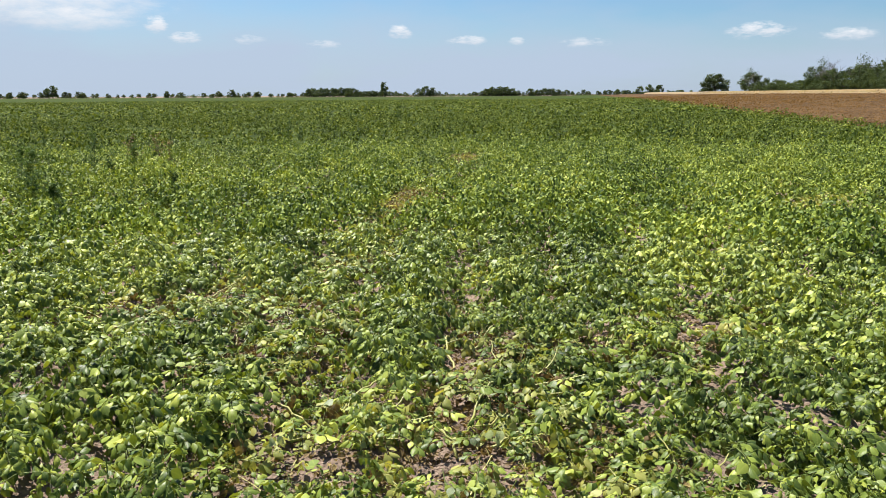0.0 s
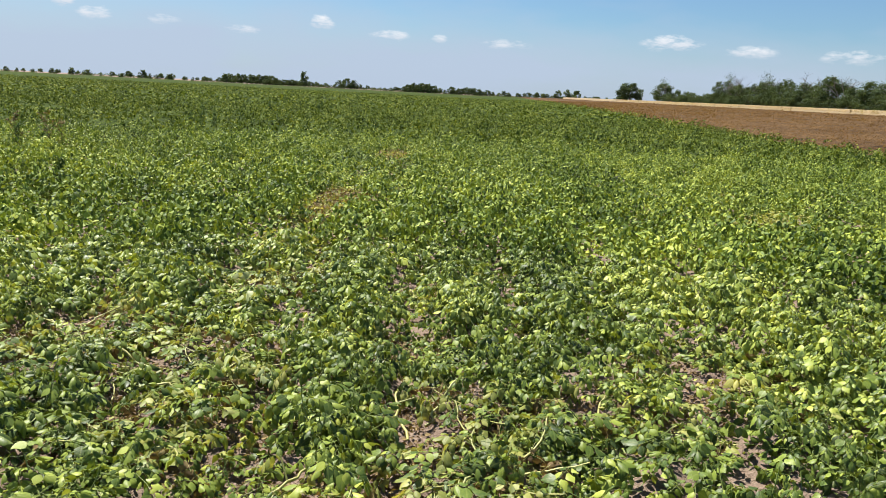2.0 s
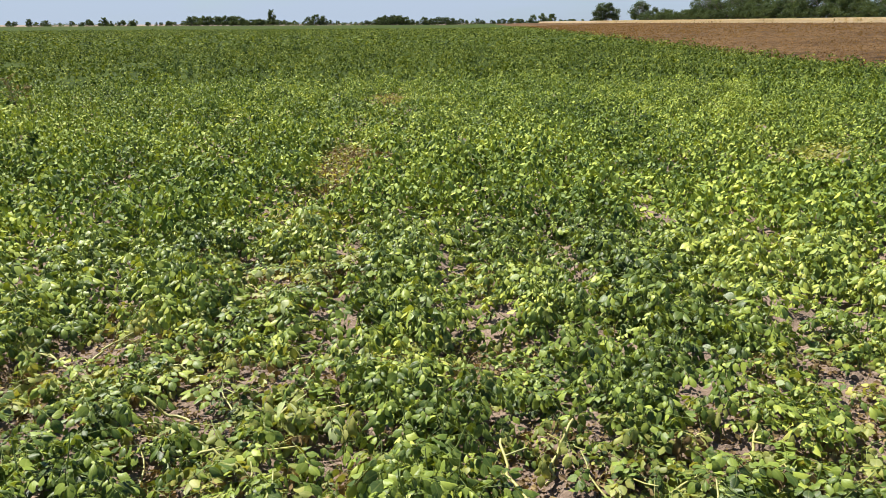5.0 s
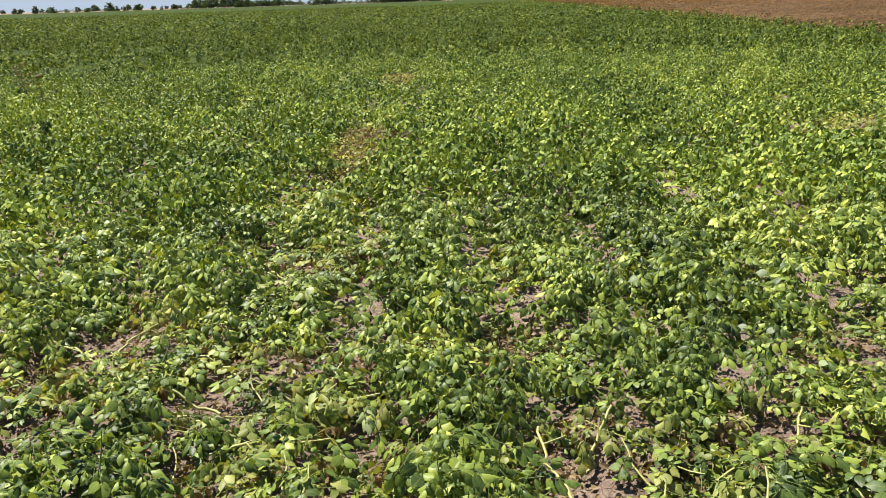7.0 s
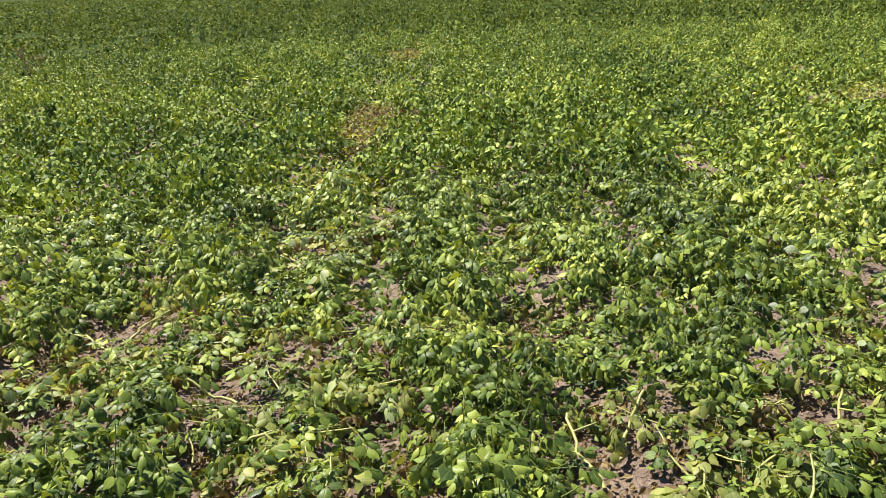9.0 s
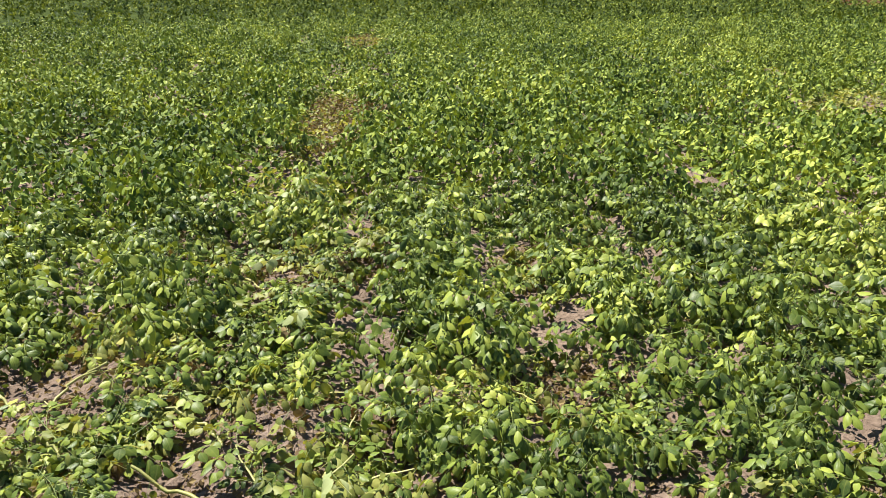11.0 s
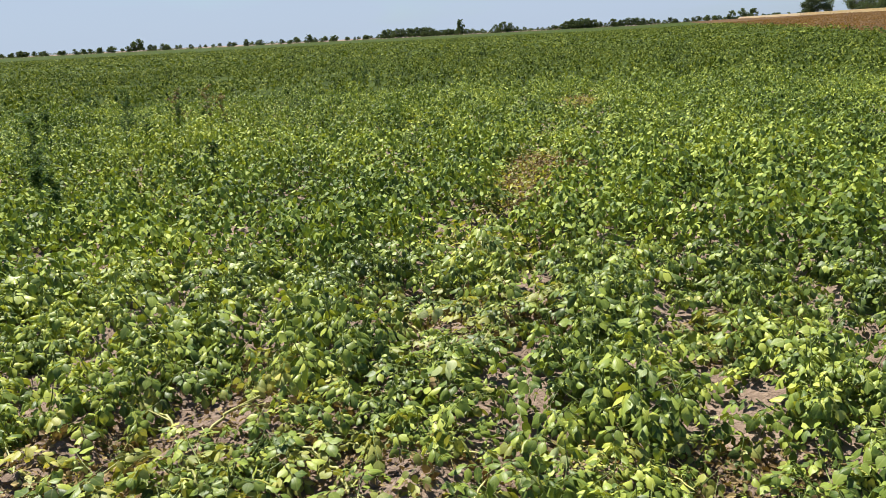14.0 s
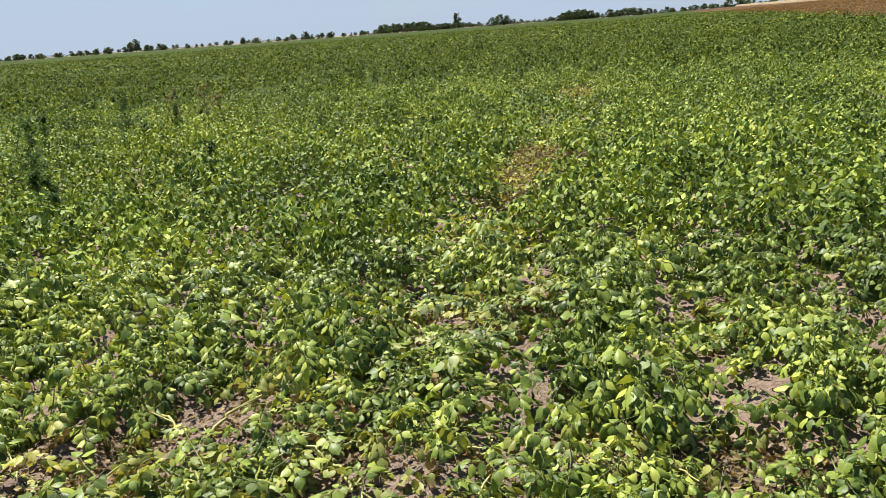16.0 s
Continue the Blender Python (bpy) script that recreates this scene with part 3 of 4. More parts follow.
def compound_foliage(centres, heights, spread, shoots, leaves, length, mat, label, fine):
    """Shoots round each centre, each with a whorl of drooping compound leaves of five leaflets, joined into one mesh."""
    centres, heights = np.asarray(centres, float), np.asarray(heights, float)
    m = len(centres)
    sa, sr = rng.uniform(0, 2 * np.pi, (m, shoots)), spread * np.sqrt(rng.random((m, shoots)))
    tall = heights[:, None] * rng.uniform(0.55, 1.3, (m, shoots)) * (1 - 0.68 * (sr / spread) ** 2)
    top = np.stack([centres[:, :1] + sr * np.cos(sa), centres[:, 1:2] + sr * np.sin(sa), centres[:, 2:] + tall], -1).reshape(-1, 3)
    tall = tall.ravel()
    n = len(top) * leaves
    which, order = np.repeat(np.arange(len(top)), leaves), np.tile(np.arange(leaves), len(top))
    turn = rng.uniform(0, 6.28, len(top))[which] + order * 2.4 + rng.normal(0, 0.3, n)
    reach = length * rng.uniform(1.5, 2.9, n)
    start = top[which] - np.stack([0 * turn, 0 * turn, tall[which] * 0.5 * rng.random(n) ** 1.2 * (order > 1)], -1)
    droop = rng.uniform(0.4, 1.4, n)
    vs, proto = [], np.array([(0, 0, 0), (0.28, 0.29, -0.12), (0.68, 0.24, -0.19), (1, 0, -0.30), (0.68, -0.24, -0.19), (0.28, -0.29, -0.12)])
    if not fine:
        proto = np.array([(0, 0, 0), (0.42, 0.29, -0.16), (1, 0, -0.26), (0.42, -0.29, -0.16)])
    for at, side in ((1.0, 0), (0.78, 1), (0.78, -1), (0.42, 1), (0.42, -1)):
        base = start + (reach * at)[:, None] * np.stack([np.cos(turn), np.sin(turn), 0.35 - droop * at], -1)
        yaw = turn + side * rng.uniform(0.7, 1.3, n)
        pitch = (np.arctan(1.7 * droop - 0.35) if side == 0 else 0.50) + rng.uniform(-0.55, 0.65, n)
        roll = rng.uniform(-0.75, 0.75, n)
        ln = length * rng.uniform(0.75, 1.25, n) * (1.15 if side == 0 else 0.95)
        ax = np.stack([np.cos(yaw) * np.cos(pitch), np.sin(yaw) * np.cos(pitch), -np.sin(pitch)], -1)
        flat = np.stack([-np.sin(yaw), np.cos(yaw), 0 * yaw], -1)
        ay = flat * np.cos(roll)[:, None] + np.cross(ax, flat) * np.sin(roll)[:, None]
        up = np.cross(ax, ay)
        vs.append(base[:, None] + ln[:, None, None] * (proto[None, :, 0, None] * ax[:, None] + proto[None, :, 1, None] * ay[:, None] + proto[None, :, 2, None] * up[:, None]))
    v = np.concatenate(vs)
    v[..., 2] = np.maximum(v[..., 2], land(v[..., 0], v[..., 1]) + 0.03)
    k = np.arange(len(v))[:, None] * len(proto)
    faces = np.concatenate([k + (0, 3, 2, 1), k + (0, 5, 4, 3)]) if fine else np.concatenate([k + (0, 2, 1), k + (0, 3, 2)])
    return tagged(new("potato_foliage", mesh_from("potato_foliage", v.reshape(-1, 3), [faces], [mat])), label, "crop", kind="stuff")


def joined_leaves(name, placed, label):
    """Compound leaves at the given poses, joined into one mesh."""
    h, mats = Heap(), [M_LEAF, M_STEM, M_PALE, M_PALESTEM, M_DRY]
    for me, m in placed:
        v, t3, q4, t_m, q_m, bl = leaf_arrays(me, mats)
        mm = np.array(m)
        h.add(v @ mm[:3, :3].T + mm[:3, 3], blade=bl)
        h.n -= len(v)
        h.t.append(t3 + h.n), h.tm.append(t_m), h.q.append(q4 + h.n), h.qm.append(q_m)
        h.n += len(v)
    return tagged(new(name, h.mesh(name, mats, True)), label, "crop", kind="stuff")


ARRAYS = {}


def leaf_arrays(me, mats):
    if me.name not in ARRAYS:
        v, bl = np.empty(len(me.vertices) * 3), np.empty(len(me.vertices) * 3)
        me.vertices.foreach_get("co", v)
        me.attributes["blade"].data.foreach_get("vector", bl)
        pi = [mats.index(x) for x in me.materials]
        t3 = [(p.vertices[:], pi[p.material_index]) for p in me.polygons if len(p.vertices) == 3]
        q4 = [(p.vertices[:], pi[p.material_index]) for p in me.polygons if len(p.vertices) == 4]
        ARRAYS[me.name] = (v.reshape(-1, 3), np.array([x[0] for x in t3], int).reshape(-1, 3), np.array([x[0] for x in q4]), np.array([x[1] for x in t3], int), np.array([x[1] for x in q4]), bl.reshape(-1, 3))
    return ARRAYS[me.name]


def low_leaf(x, y, spread, bank, top):
    a, r = rng.uniform(0, 6.28), spread * math.sqrt(rng.random())
    px, py = x + r * math.cos(a), y + r * math.sin(a)
    return bank[rng.integers(len(bank))], Matrix.Translation((px, py, float(soil(px, py)) + rng.uniform(0.03, top))) @ Euler((rng.uniform(-0.4, 0.4), rng.uniform(-0.2, 0.5), rng.uniform(0, 6.28))).to_matrix().to_4x4()


low_green, low_pale = [], []
for _, x, y, *_rest in near_spots:
    state = gap_at(x, y)
    if state == 0:
        low_green += [low_leaf(x, y, 0.36, LEAVES[:4], 0.14) for _ in range(4)]
    elif state == 1:
        low_pale += [low_leaf(x, y, 0.26, (PALE, LEAVES[:4], LEAVES[:4], DRY)[rng.integers(4)], 0.10) for _ in range(8)]
for fx in np.arange(-4.6, 5.6, 0.10):
    for fy in np.arange(1.2, 7.2, 0.10):
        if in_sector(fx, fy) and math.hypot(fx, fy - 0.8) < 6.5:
            if gap_at(fx, fy) == 0:
                low_green += [low_leaf(fx, fy, 0.10, TIPS if top < 0.15 else LEAVES, top) for top in ((0.10, 0.21) if fy < 4.8 else (0.19,))]
            elif gap_at(fx, fy) == 1:
                low_pale += [low_leaf(fx, fy, 0.10, (PALE, PALE, LEAVES, LEAVES, DRY)[rng.integers(5)], top) for top in (0.08, 0.15)]
for x, y, r0, r1 in GAPS:
    for k in range(9):
        a = 0.7 * k + x
        low_pale.append(low_leaf(x + (r0 + 0.15) * math.cos(a), y + (r0 + 0.15) * math.sin(a), 0.09, (PALE, DRY, LEAVES[:3])[k % 3], 0.06))


def off_bare(item):
    at = item[1].translation
    return all(math.hypot(at.x - gx, (at.y - gy) * (0.55 if at.y < gy else 1.0)) > (r0 + 0.05 if r0 > 0.07 else 0.7 * r0) for gx, gy, r0, r1 in GAPS)


low_green, low_pale = [q for q in low_green if off_bare(q)], [q for q in low_pale if off_bare(q)]
joined_leaves("potato_leaves", low_green, "low green potato leaves under the plants")
joined_leaves("potato_leaves", low_pale, "low pale and withered potato leaves round the bare spots")


def field_points(y0, y1, x0, x1, row, step, keep):
    xs, ys = np.meshgrid(np.arange(x0, x1, row), np.arange(y0, y1, step))
    xs, ys = xs.ravel() + rng.normal(0, row * 0.13, xs.size), ys.ravel() + rng.uniform(-0.5, 0.5, ys.size) * step
    ok = keep(xs, ys) & (xs < edge_at(ys) + 0.5 * value_noise(xs, ys, 1.5, 9) + 0.35 * value_noise(xs, ys, 0.6, 10))
    return xs[ok], ys[ok]


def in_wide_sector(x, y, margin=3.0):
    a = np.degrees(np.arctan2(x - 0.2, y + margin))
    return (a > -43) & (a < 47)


def lush(x, y):
    """How well the crop stands, place by place."""
    return 1.06 + 0.40 * value_noise(x, y, 1.3, 4) + 0.46 * value_noise(x, y, 0.5, 5)


mx = np.array([s[0] for s in mid_spots] or [0.0])
my = np.array([s[1] for s in mid_spots] or [0.0])
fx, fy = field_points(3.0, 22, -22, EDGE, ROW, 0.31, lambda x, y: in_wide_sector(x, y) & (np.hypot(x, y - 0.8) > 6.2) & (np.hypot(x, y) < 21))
ax_, ay_ = np.concatenate([mx, fx]), np.concatenate([my, fy])
dist = np.hypot(ax_, ay_ - 0.8)
weak = (np.abs(ax_ - weak_row_x(ay_)) < 0.32) & (((ay_ > 6.9) & (ay_ < 10.9)) | ((ay_ > 15.5) & (ay_ < 17.8)))
for px_, py_, pr_ in ((5.0, 9.65, 0.42), (5.2, 12.2, 0.5), (2.74, 5.55, 0.3), (-1.3, 8.1, 0.25)):
    weak |= np.hypot(ax_ - px_, ay_ - py_) < pr_
aside = ax_ - weak_row_x(ay_)
beside = ~weak & (np.abs(aside) < 1.0) & (ay_ > 8.6) & (ay_ < 11.0)
ax_ = ax_ + np.where(beside, 0.20 * np.sign(aside), 0)
for near, far, per, low_per, hi in ((0.0, 10.5, 14, 50, True), (10.5, 30.0, 9, 30, False)):
    k = (dist >= near) & (dist < far) & ~weak
    at = np.stack([ax_[k], ay_[k], soil(ax_[k], ay_[k])], -1)
    compound_foliage(at, 0.35 * lush(ax_[k], ay_[k]), 0.40, per, 5, 0.049 if hi else 0.053, M_MID, "dense green potato foliage in rows", hi)
    off = np.abs(at[:, 0] + 0.15 - weak_row_x(at[:, 1])) > 0.26
    at = at[off | (at[:, 1] > 11.2)] + (0.15, 0, 0.02)
    scatter_leaves(low_per, at, 0.13 + 0 * at[:, 0], 0.48, 0.085, [M_MID], "potato_foliage", "low green potato leaves that close the rows", simple=True)
scatter_leaves(150, np.stack([ax_[weak] + 0.06, ay_[weak], soil(ax_[weak], ay_[weak])], -1), 0.16 + 0 * ax_[weak], 0.42, 0.052, [M_PALE], "potato_foliage", "sparse yellowing potato foliage in a weak row", simple=True)
dying = weak & (ay_ > 9.0) & (ay_ < 13) & (ax_ < 2)
scatter_leaves(300, np.stack([ax_[dying] + 0.08, ay_[dying], soil(ax_[dying], ay_[dying])], -1), 0.24 + 0 * ax_[dying], 0.40, 0.045, [M_DRY],
               "withered_potato_foliage", "withered brown and yellow potato foliage in a thin row", simple=True)
dying = weak & (ay_ > 13)
scatter_leaves(50, np.stack([ax_[dying], ay_[dying], soil(ax_[dying], ay_[dying])], -1), 0.22 + 0 * ax_[dying], 0.34, 0.05, [M_DRY],
               "withered_potato_foliage", "withered brown potato foliage among green plants", simple=True)
qx, qy = (q.ravel() for q in np.meshgrid(np.arange(-1.0, -0.3, 0.11), np.arange(8.2, 10.8, 0.11)))
qx, qy = qx + rng.normal(0, 0.05, qx.size), qy + rng.normal(0, 0.05, qy.size)
ok = np.abs(qx - weak_row_x(qy)) < 0.30 + 0.12 * value_noise(qx, qy, 0.4, 71)
qx, qy = qx[ok], qy[ok]
scatter_leaves(12, np.stack([qx, qy, soil(qx, qy)], -1), 0.19 + 0.05 * value_noise(qx, qy, 0.3, 72), 0.12, 0.040, [M_DRY], "withered_potato_foliage", "withered brown potato leaves in the weak row", simple=True)
scatter_leaves(9, np.stack([qx, qy, soil(qx, qy)], -1), 0.20 + 0.05 * value_noise(qx, qy, 0.3, 73), 0.12, 0.042, [M_PALE], "potato_foliage", "yellowed potato leaves in the weak row", simple=True)
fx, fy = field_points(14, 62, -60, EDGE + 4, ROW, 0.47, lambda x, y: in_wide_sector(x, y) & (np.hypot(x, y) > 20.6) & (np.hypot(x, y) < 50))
k = value_noise(fx, fy, 1.1, 61) + 0.5 * value_noise(fx, fy, 2.7, 62) > -0.62   # thin places between the clumps
fx, fy = fx[k], fy[k]
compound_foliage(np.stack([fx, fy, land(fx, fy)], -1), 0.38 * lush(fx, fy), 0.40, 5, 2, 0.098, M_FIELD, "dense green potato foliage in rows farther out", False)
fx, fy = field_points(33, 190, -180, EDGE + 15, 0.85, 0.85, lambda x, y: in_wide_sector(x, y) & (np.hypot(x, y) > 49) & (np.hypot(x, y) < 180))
k = value_noise(fx, fy, 2.2, 63) > -0.45
fx, fy = fx[k], fy[k]
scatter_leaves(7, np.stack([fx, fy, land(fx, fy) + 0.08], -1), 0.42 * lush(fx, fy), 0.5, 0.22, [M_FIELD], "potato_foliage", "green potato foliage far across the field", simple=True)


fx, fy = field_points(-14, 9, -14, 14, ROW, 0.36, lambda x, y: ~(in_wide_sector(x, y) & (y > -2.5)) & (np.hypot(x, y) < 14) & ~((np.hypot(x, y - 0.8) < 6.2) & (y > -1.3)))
scatter_leaves(24, np.stack([fx, fy, soil(fx, fy)], -1), 0.32 * lush(fx, fy), 0.42, 0.11, [M_MID], "potato_foliage", "dense green potato foliage in rows", simple=True, shoots=5)


# height of the sheet whose dark colour stands in for shade between plants
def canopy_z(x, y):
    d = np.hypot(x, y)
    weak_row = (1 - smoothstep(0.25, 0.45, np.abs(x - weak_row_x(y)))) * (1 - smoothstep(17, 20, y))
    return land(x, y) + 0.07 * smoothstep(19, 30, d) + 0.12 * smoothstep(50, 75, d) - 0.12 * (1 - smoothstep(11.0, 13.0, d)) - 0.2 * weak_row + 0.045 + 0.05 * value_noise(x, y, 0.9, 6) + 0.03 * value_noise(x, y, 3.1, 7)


# dark sheet under the foliage, painted as gap shade; plain field cover far out
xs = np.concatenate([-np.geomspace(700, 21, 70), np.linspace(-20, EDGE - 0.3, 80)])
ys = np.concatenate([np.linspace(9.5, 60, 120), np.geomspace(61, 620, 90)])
tagged(new("potato_canopy", grid_mesh("potato_canopy", xs, ys, canopy_z, [M_SHADED_CANOPY], slant=lambda x, y: (edge_at(y) - EDGE) * smoothstep(-20, EDGE - 1, x))), "dark green sheet under the potato foliage with painted gap shade, field cover to the tree line", "crop", kind="stuff")


# ---- dry brown crop and wheat to the east ----
def brown_z(x, y):
    return land(x, y) + 0.02 + 0.12 * smoothstep(-0.3, 1.2, x - edge_at(y)) + 0.05 * value_noise(x, y, 0.8, 11) + 0.05 * value_noise(x, y, 3.0, 12)


tagged(new("dry_crop", grid_mesh("dry_crop", np.linspace(EDGE - 0.28, WHEAT0, 100), np.concatenate([np.linspace(2, 70, 120), np.geomspace(71, 600, 70)]), brown_z, [M_STUBBLE], slant=lambda x, y: (np.minimum(edge_at(y), 46) - EDGE) * (1 - smoothstep(EDGE, WHEAT0, x)))),
       "dried brown crop stubble in a broad strip beside the potatoes", "crop", kind="stuff")
n = 21000
by = 8 + 190 * rng.random(n) ** 1.6
bx = edge_at(by) - 0.7 + (WHEAT0 - edge_at(by)) * rng.random(n) ** 1.5
ok = (np.degrees(np.arctan2(bx, by)) < 47)
bx, by = bx[ok], by[ok]
scatter_leaves(3, np.stack([bx, by, land(bx, by) + 0.06], -1), 0.15 + 0.08 * rng.random(len(bx)), 0.32, 0.12, [M_BROWN], "dry_stalks", "dried brown stalks of a ripened crop", spiky=-0.3, simple=True, sizes=np.clip(by / 60, 0.7, 1.5))


def wheat_z(x, y):
    inside = smoothstep(0, 0.6, x - WHEAT0) * (1 - smoothstep(-1, 0, x - WHEAT1))
    return land(x, y) + 0.72 * inside + 0.05 * value_noise(x, y, 0.7, 14) * inside


tagged(new("wheat_field", grid_mesh("wheat_field", np.concatenate([WHEAT0 + np.array([0, 0.15, 0.35, 0.6]), np.linspace(WHEAT0 + 1.2, WHEAT1, 60)]), np.concatenate([np.linspace(30, 130, 140), np.geomspace(131, 330, 70)]), wheat_z, [M_WHEAT])),
       "golden ripe wheat standing in a strip before the wood", "crop", kind="stuff")
n = 9000
wx, wy = WHEAT0 + 0.2 + 1.6 * rng.random(n), 45 + 190 * rng.random(n)
scatter_leaves(3, np.stack([wx, wy, land(wx, wy) + 0.15], -1), 0.52 + 0.08 * rng.random(n), 0.15, 0.17, [M_WHEAT], "wheat_stalks", "golden ripe wheat stalks along the field edge", spiky=-1.1, simple=True)


# ---- trees ----
rng = np.random.default_rng(23)


def limb(h, start, direction, length, radius, depth, tips, mat=0):
    n = 4
    p, d, pts = np.array(start, float), np.array(direction, float), []
    for k in range(n):
        pts.append(p.copy())
        p = p + d * length / (n - 1)
        d = d + rng.normal(0, 0.13, 3) + (0, 0, 0.05)
        d /= np.linalg.norm(d)
    v, f = tube(pts, np.linspace(radius, radius * 0.45, n), 3 if radius < 0.02 else 5)
    h.add(v, quads=f, mat=mat)
    tips.append(pts[-1])
    if depth:
        for _ in range(rng.integers(2, 5)):
            k = rng.uniform(0.35, 1.0)
            at = np.array([np.interp(k, np.linspace(0, 1, n), np.array(pts)[:, c]) for c in range(3)])
            side = rng.normal(0, 1, 3) * (1, 1, 0.5)
            nd = np.array(direction) * 0.6 + side / np.linalg.norm(side) * 0.9
            nd[2] = abs(nd[2]) * 0.9 + 0.1
            limb(h, at, nd / np.linalg.norm(nd), length * rng.uniform(0.5, 0.75), radius * 0.5, depth - 1, tips, mat)


def tree_meshes(leaves, leaf, width=0.34, bare=False, low=0.18):
    """Trunk and crown of a tree one metre high, to be scaled."""
    h, tips = Heap(), []
    limb(h, (0, 0, -0.02), (0.02, 0.01, 1), 0.5, 0.020 if bare else 0.028, 3 if bare else 1, tips)
    for _ in range(3 if not bare else 6):
        a = rng.uniform(0, 6.28)
        limb(h, (0, 0, rng.uniform(0.2, 0.45)), (np.cos(a) * 0.6, np.sin(a) * 0.6, 0.6), 0.36, 0.012 if bare else 0.014, 2 if bare else 1, tips)
    trunk = h.mesh("trunk", [M_DEADWOOD if bare else M_BARK])
    if bare and not leaves:
        return trunk, None
    blobs = []
    for _ in range(24):
        a, r = rng.uniform(0, 6.28), width * math.sqrt(rng.random()) * 0.85
        z = rng.uniform(low + 0.1, 0.92)
        r *= 1.0 - 0.75 * max(0, (z - 0.5) / 0.5) ** 1.5
        blobs.append((r * math.cos(a), r * math.sin(a), z, rng.uniform(0.10, 0.19)))
    n = leaves
    b = np.array(blobs)[rng.integers(0, len(blobs), n)]
    d = rng.normal(0, 1, (n, 3))
    d /= np.linalg.norm(d, axis=1, keepdims=True)
    at = b[:, :3] + d * b[:, 3:4] * rng.uniform(0.45, 1.08, (n, 1))
    at[:, 2] = np.maximum(at[:, 2], low * 0.4)
    x = rng.normal(0, 1, (n, 3))
    x -= (x * d).sum(1, keepdims=True) * d * 0.6
    x /= np.linalg.norm(x, axis=1, keepdims=True)
    y = np.cross(d, x)
    y /= np.linalg.norm(y, axis=1, keepdims=True) + 1e-9
    ln = leaf * rng.uniform(0.6, 1.5, (n, 1))
    quad = np.stack([at - x * ln, at + y * ln * 0.7 + d * ln * 0.2, at + x * ln, at - y * ln * 0.7 + d * ln * 0.2], 1)
    return trunk, mesh_from("crown", quad.reshape(-1, 3), [np.arange(n * 4).reshape(-1, 4)], [M_TREE])


def tree(name, meshes, x, y, height, wide, turn, label, group):
    root = tagged(new(name), label, "tree", group)
    root.matrix_basis = pose(x, y, float(land(x, y)), 0, 0, turn)
    root.scale = (height * wide, height * wide, height)
    part("trunk", meshes[0], root)
    if meshes[1]:
        part("crown", meshes[1], root)
    return root


FAR_TREES = [tree_meshes(260, 0.074, w, low=l) for w, l in ((0.38, 0.06), (0.46, 0.03), (0.32, 0.12), (0.42, 0.0))]
FAR_BUSH = [tree_meshes(340, 0.07, w, low=0.0) for w in (0.5, 0.6)]
WOOD_TREES = [tree_meshes(2300, 0.022, w, low=l) for w, l in ((0.40, 0.1), (0.46, 0.06), (0.36, 0.12), (0.5, 0.04), (0.42, 0.08))]
THIN_TREES = [tree_meshes(420, 0.012, 0.34, bare=True, low=0.3) for _ in range(2)]
BARE_TREES = [tree_meshes(0, 0, bare=True) for _ in range(3)]
FAR_LABEL, WOOD_LABEL = "small dark green tree in the distant shelter belt", "leafy dark green tree at the edge of the wood"
LINE_Y = 640.0


def far_tree(azimuth, height, wide=1.0, bush=False):
    bank = FAR_BUSH if bush else FAR_TREES
    x = 0.5 + (LINE_Y + rng.uniform(-8, 8)) * math.tan(radians(azimuth))
    tree("tree", bank[rng.integers(len(bank))], x, LINE_Y + rng.uniform(-6, 6), height, wide, rng.uniform(0, 360), FAR_LABEL, "trees of the shelter belt")


a = -48.0
while a < 14.5:
    gap = value_noise(a, 3.0, 2.3, 21)
    a += float(rng.uniform(0.18, 0.42) + (0.35 if gap < -0.5 else 0))
    far_tree(a, float(rng.uniform(2.8, 5.2)) * (1.0 + 0.35 * float(value_noise(a, 1.0, 1.7, 22))), rng.uniform(1.1, 1.8))
# the bigger trees and thickets that stand out of the line: azimuth, height, width
for az0, hh, ww in ((-9.16, 12.0, 0.95), (-31.8, 11.0, 1.25), (-32.3, 8.5, 1.1), (-20.4, 6.5, 1.5), (-21.3, 6.0, 1.3), (-25.1, 5.8, 1.2), (-6.6, 7.0, 1.3), (-6.0, 8.5, 1.3), (-5.4, 7.5, 1.4), (9.9, 8.0, 1.1), (10.6, 9.0, 1.2), (11.4, 8.5, 1.2)):
    far_tree(az0, hh, ww)
for az0, az1, hh in ((-15.0, -11.4, 7.6), (-11.2, -9.6, 5.5), (-1.6, 0.8, 7.6), (1.8, 4.0, 6.2), (-36.0, -34.0, 5.0), (-42.5, -40.0, 5.0)):
    for q in np.arange(az0, az1, 0.27):
        far_tree(float(q + rng.uniform(-0.1, 0.1)), hh * float(rng.uniform(0.8, 1.1)), 1.25, True)

# low scrub that joins the trees of the line
n = 5200
hx = rng.uniform(-760, 175, n)
dens = value_noise(hx, 0 * hx, 38.0, 51) + 0.6 * value_noise(hx, 0 * hx, 11.0, 52)
hx, dens = hx[dens > -0.5], dens[dens > -0.5]
hy = LINE_Y + rng.uniform(-5, 5, len(hx))
scatter_leaves(2, np.stack([hx, hy, land(hx, hy)], -1), 1.6 + 1.7 * np.clip(dens, 0, 1), 0.9, 0.85, [M_TREE], "scrub", "low dark green scrub along the distant shelter belt", simple=True)

